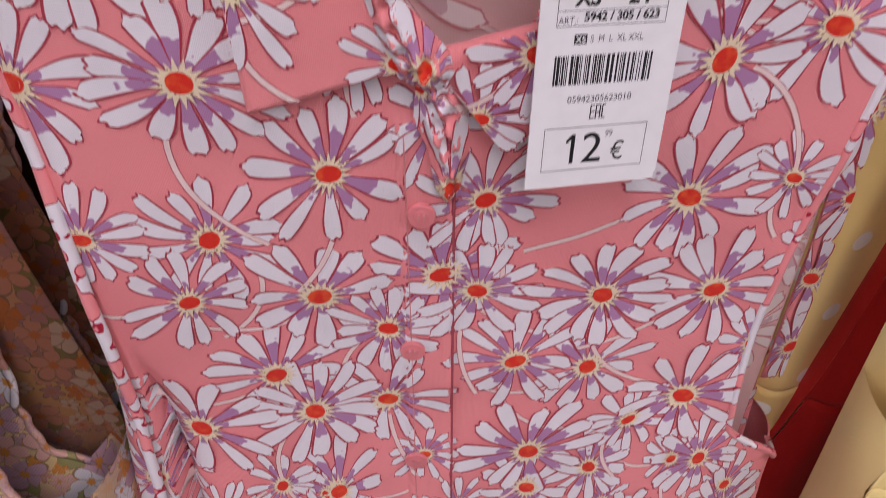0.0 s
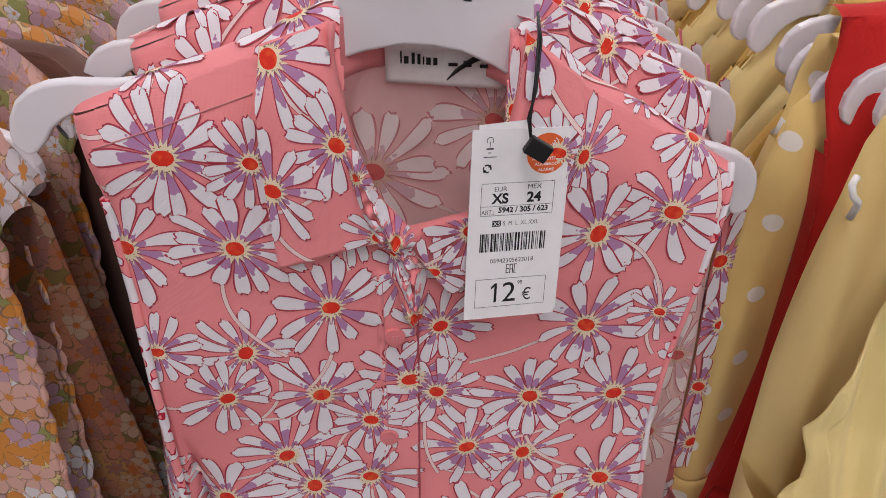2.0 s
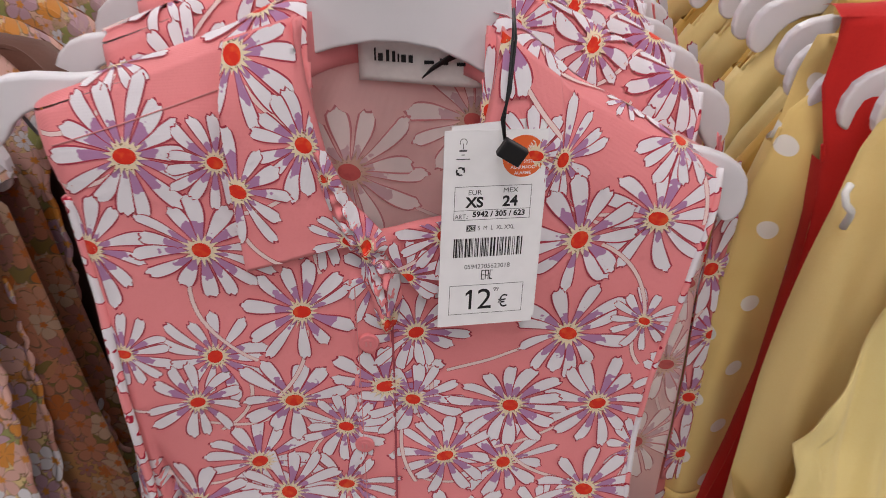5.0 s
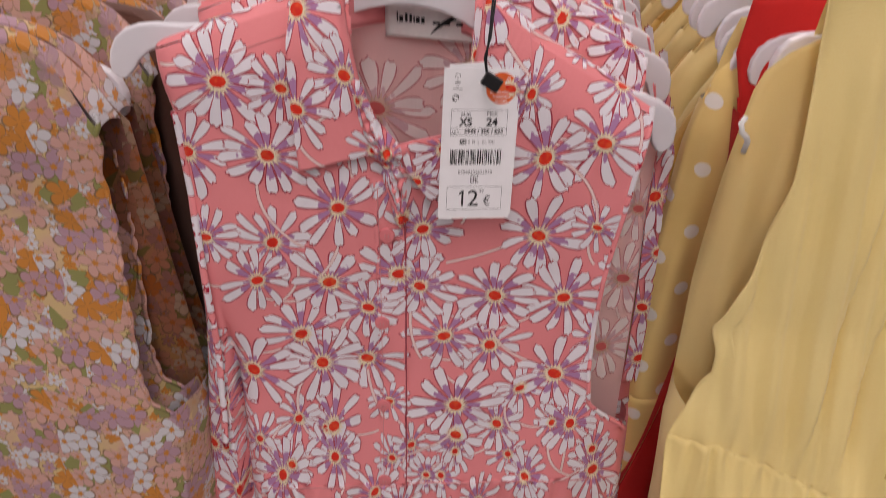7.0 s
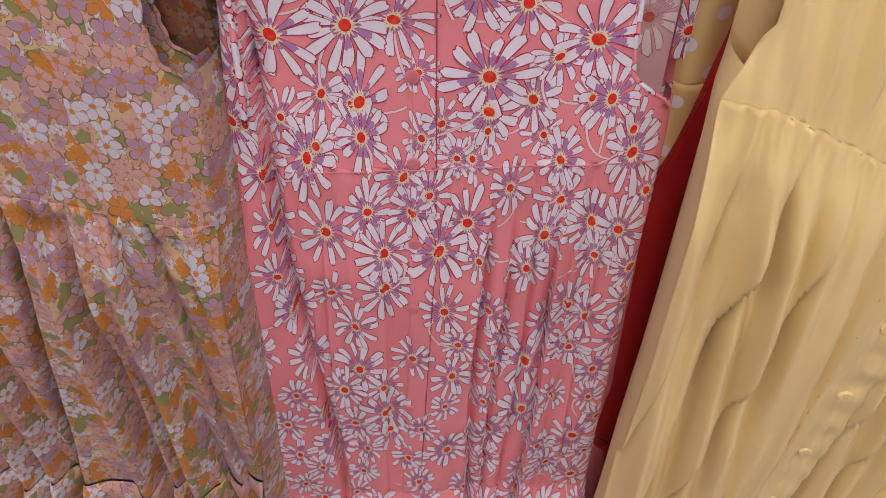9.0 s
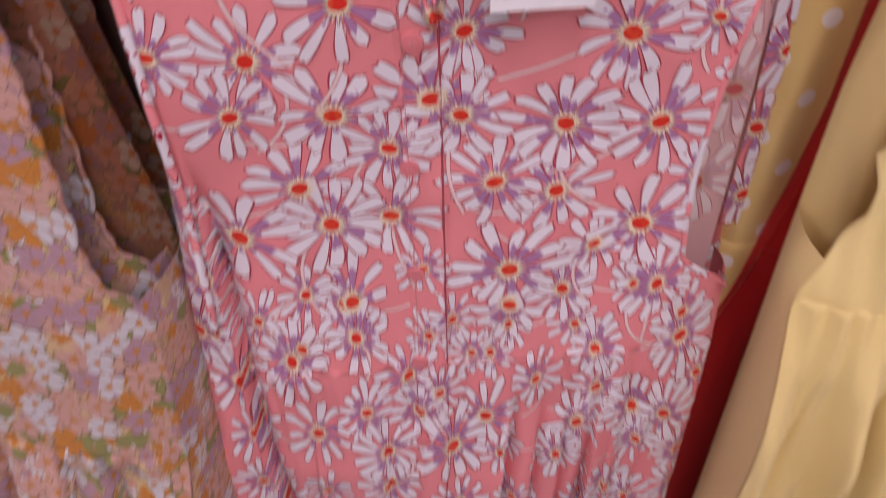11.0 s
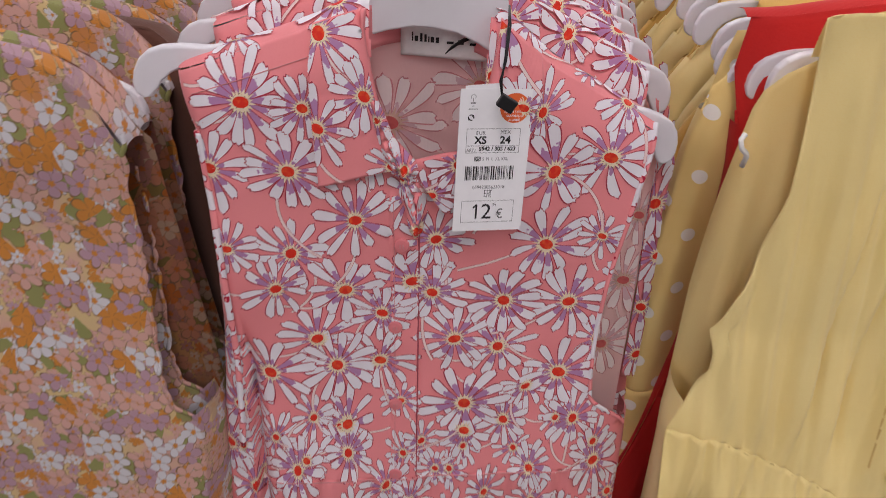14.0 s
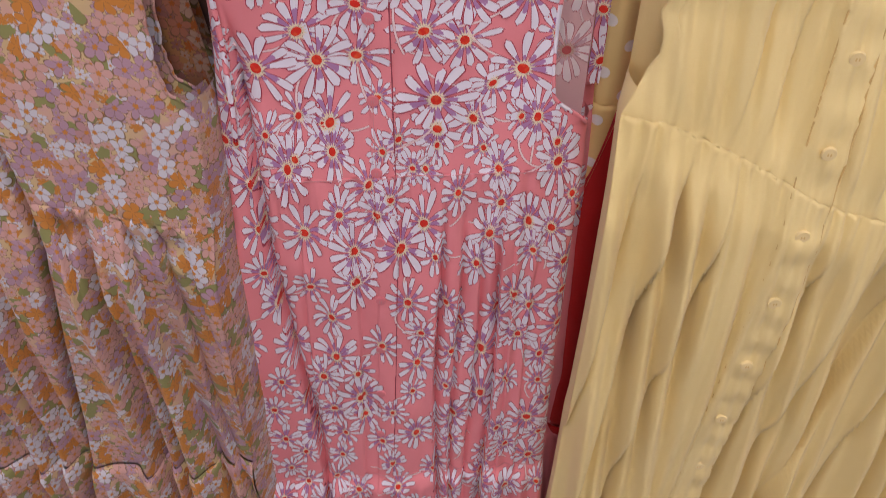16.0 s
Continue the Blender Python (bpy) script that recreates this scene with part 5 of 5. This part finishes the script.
lettering("size_text", "XS", 0.0070, -0.0085, 0.0130, card, M_BLACK, 0.00022, wide=0.97)
lettering("size_text", "24", 0.0070, 0.0081, 0.0131, card, M_BLACK, 0.00022, wide=1.02)
lettering("article_text", "ART.:", 0.0032, -0.0143, 0.0075, card, M_GREY_INK, wide=0.86)
lettering("article_text", "5942 / 305 / 623", 0.0038, 0.0032, 0.0082, card, M_BLACK, 0.00012, wide=0.98)
bars("size_frame", [(0, 0.0230, 0.0358, 0.00022), (0, 0.0068, 0.0358, 0.00022), (0, 0.0115, 0.0355, 0.00020), (-0.0179, 0.0149, 0.00022, 0.0162), (0.0178, 0.0149, 0.00022, 0.0162)], card, M_GREY_INK)
bars("size_mark", [(-0.0096, 0.0026, 0.0042, 0.0031)], card, M_BLACK)
lettering("size_mark_text", "XS", 0.0031, -0.0096, 0.0015, card, M_CARD, 0.00003, wide=0.95, lift=0.00005)
lettering("size_text", "S  M  L  XL XXL", 0.0031, 0.0024, 0.0015, card, M_GREY_INK, wide=0.84)
rng = random.Random(7)
x, lines = -0.0174, []
while x < 0.0157:
    w = rng.choice((0.00030, 0.00030, 0.00060, 0.00090))
    lines.append((x + w / 2, -0.0073, w, 0.0096))
    x += w + rng.choice((0.00030, 0.00030, 0.00060, 0.00085))
tagged(bars("barcode", lines, card, M_BLACK), kind="stuff")
lettering("code_text", "05942305623018", 0.0033, -0.0007, -0.0183, card, M_GREY_INK, wide=0.96)
# conformity mark as plain bars
bars("mark", [(-0.0032, -0.0218, 0.0004, 0.0050), (-0.0025, -0.0195, 0.0014, 0.0004), (-0.0025, -0.0218, 0.0014, 0.0004), (-0.0025, -0.0241, 0.0014, 0.0004), (-0.0013, -0.0218, 0.0004, 0.0050),
              (0.0001, -0.0218, 0.0004, 0.0050), (-0.0006, -0.0195, 0.0015, 0.0004), (-0.0006, -0.0221, 0.0015, 0.0004), (0.0009, -0.0218, 0.0004, 0.0050), (0.0014, -0.0195, 0.0012, 0.0004), (0.0014, -0.0241, 0.0012, 0.0004)], card, M_BLACK)
bars("price_frame", [(-0.0003, -0.0270, 0.0358, 0.00022), (-0.0003, -0.0425, 0.0362, 0.00022), (-0.0183, -0.03475, 0.00022, 0.0155), (0.0177, -0.03475, 0.00022, 0.0155)], card, M_GREY_INK)
# the numerals of the price: a plain upright 1 with its flag, then the 2
bars("price_text", [(-0.0080, -0.0348, 0.0013, 0.0106)], card, M_BLACK)
bm = bmesh.new()
prism(bm, [(-0.0086, -0.0296), (-0.0086, -0.0312), (-0.0104, -0.0328), (-0.0104, -0.0314)], -0.00047, -0.00040)
part("price_text", bm, M_BLACK, card, "", False)
lettering("price_text", "2", 0.0156, -0.0010, -0.0401, card, M_BLACK, wide=1.02)
lettering("price_text", "99", 0.0034, 0.0044, -0.0311, card, M_GREY_INK, wide=0.82)
lettering("price_text", "€", 0.0094, 0.0083, -0.0399, card, M_BLACK, wide=0.84)
# tree mark and recycling mark as plain shapes
ring_print("mark", 0.0014, 0.0017, -40, 220, -0.0150, 0.0438, card, M_GREY_INK)
bars("mark", [(-0.0150, 0.0420, 0.0003, 0.0026), (-0.0150, 0.0399, 0.0034, 0.0008), (-0.0150, 0.0380, 0.0014, 0.0004), (-0.0148, 0.0360, 0.0062, 0.0004)], card, M_GREY_INK)
ring_print("mark", 0.0014, 0.0021, -20, 130, -0.0158, 0.0304, card, M_BLACK)
ring_print("mark", 0.0014, 0.0021, 150, 300, -0.0158, 0.0304, card, M_BLACK)
bars("mark", [(-0.0146, 0.0316, 0.0013, 0.0012), (-0.0170, 0.0292, 0.0013, 0.0012)], card, M_BLACK)

# cord with its black seal
cord = tagged(new("tag_cord"), "black doubled cord with a small plastic seal, tied to the tag", "cord")
bm = bmesh.new()
tube(bm, [(0.0575, 0.252, 1.486), (0.0570, 0.2375, 1.480), (0.0560, 0.2300, 1.462), (0.0545, 0.2262, 1.446), (0.0555, 0.2250, 1.436)], 0.0006, 6)
part("strand", bm, M_BLACK, cord)
bm = bmesh.new()
tube(bm, [(0.0575, 0.252, 1.486), (0.0582, 0.2372, 1.478), (0.0565, 0.2290, 1.458), (0.0535, 0.2255, 1.447), (0.0555, 0.2250, 1.436)], 0.0006, 6)
part("strand", bm, M_BLACK, cord)
bm = bmesh.new()
bmesh.ops.create_cube(bm, size=1, matrix=pose(0.0585, 0.2228, 1.4335, 0, 32, 5) @ Matrix.Diagonal((0.0115, 0.0045, 0.0085, 1)))
rounded(part("seal", bm, M_BLACK, cord, "black plastic seal", False), 0.0008)
# a loose black strap end that lies over the neck label
bm = bmesh.new()
grid(bm, lambda u, v: (0.018 + 0.020 * u + 0.004 * v, 0.2675 + 0.004 * u, 1.449 + 0.016 * u + 0.005 * v - 0.006 * u * u), 12, 3)
thick(part("strap_end", bm, M_BLACK, cord), 0.0008)

# ---------------------------------------------------------------- far clothes beyond the rails
far_rail = clothes_rail(0.9, 2.4, 3.6, 1.30)
for i, (mat, word) in enumerate(((M_WHITE_CLOTH, "white"), (M_YELLOW, "yellow"), (M_WHITE_CLOTH, "white"), (M_GREEN, "green"), (M_YELLOW, "yellow"), (M_WHITE_CLOTH, "white"))):
    d = hung_dress(pose(0.36 + 0.03 * (i % 2), 2.1 + 0.13 * i, -0.18), "far_dress", word + " dress on a rail across the shop", "dress", "far dresses", mat, mat, side_spec(GOLD_EDGE, SIDE_TOP, 0.33, 0.004, 9.0 + i), 0.25)

# ---------------------------------------------------------------- floor tiles
tile = None
for i in range(14):
    for j in range(14):
        if tile is None:
            bm = bmesh.new()
            bmesh.ops.create_cube(bm, size=1, matrix=Matrix.Translation((0, 0, 0.002)) @ Matrix.Diagonal((0.578, 0.578, 0.006, 1)))
            tile = part("tile", bm, M_FLOOR, bpy.data.objects["floor"], "", False)
        else:
            o = new("tile", tile.data)
            o.parent = bpy.data.objects["floor"]
        (tile if i == j == 0 else o).location = (-3.8 + 0.585 * i, -3.8 + 0.585 * j, 0)
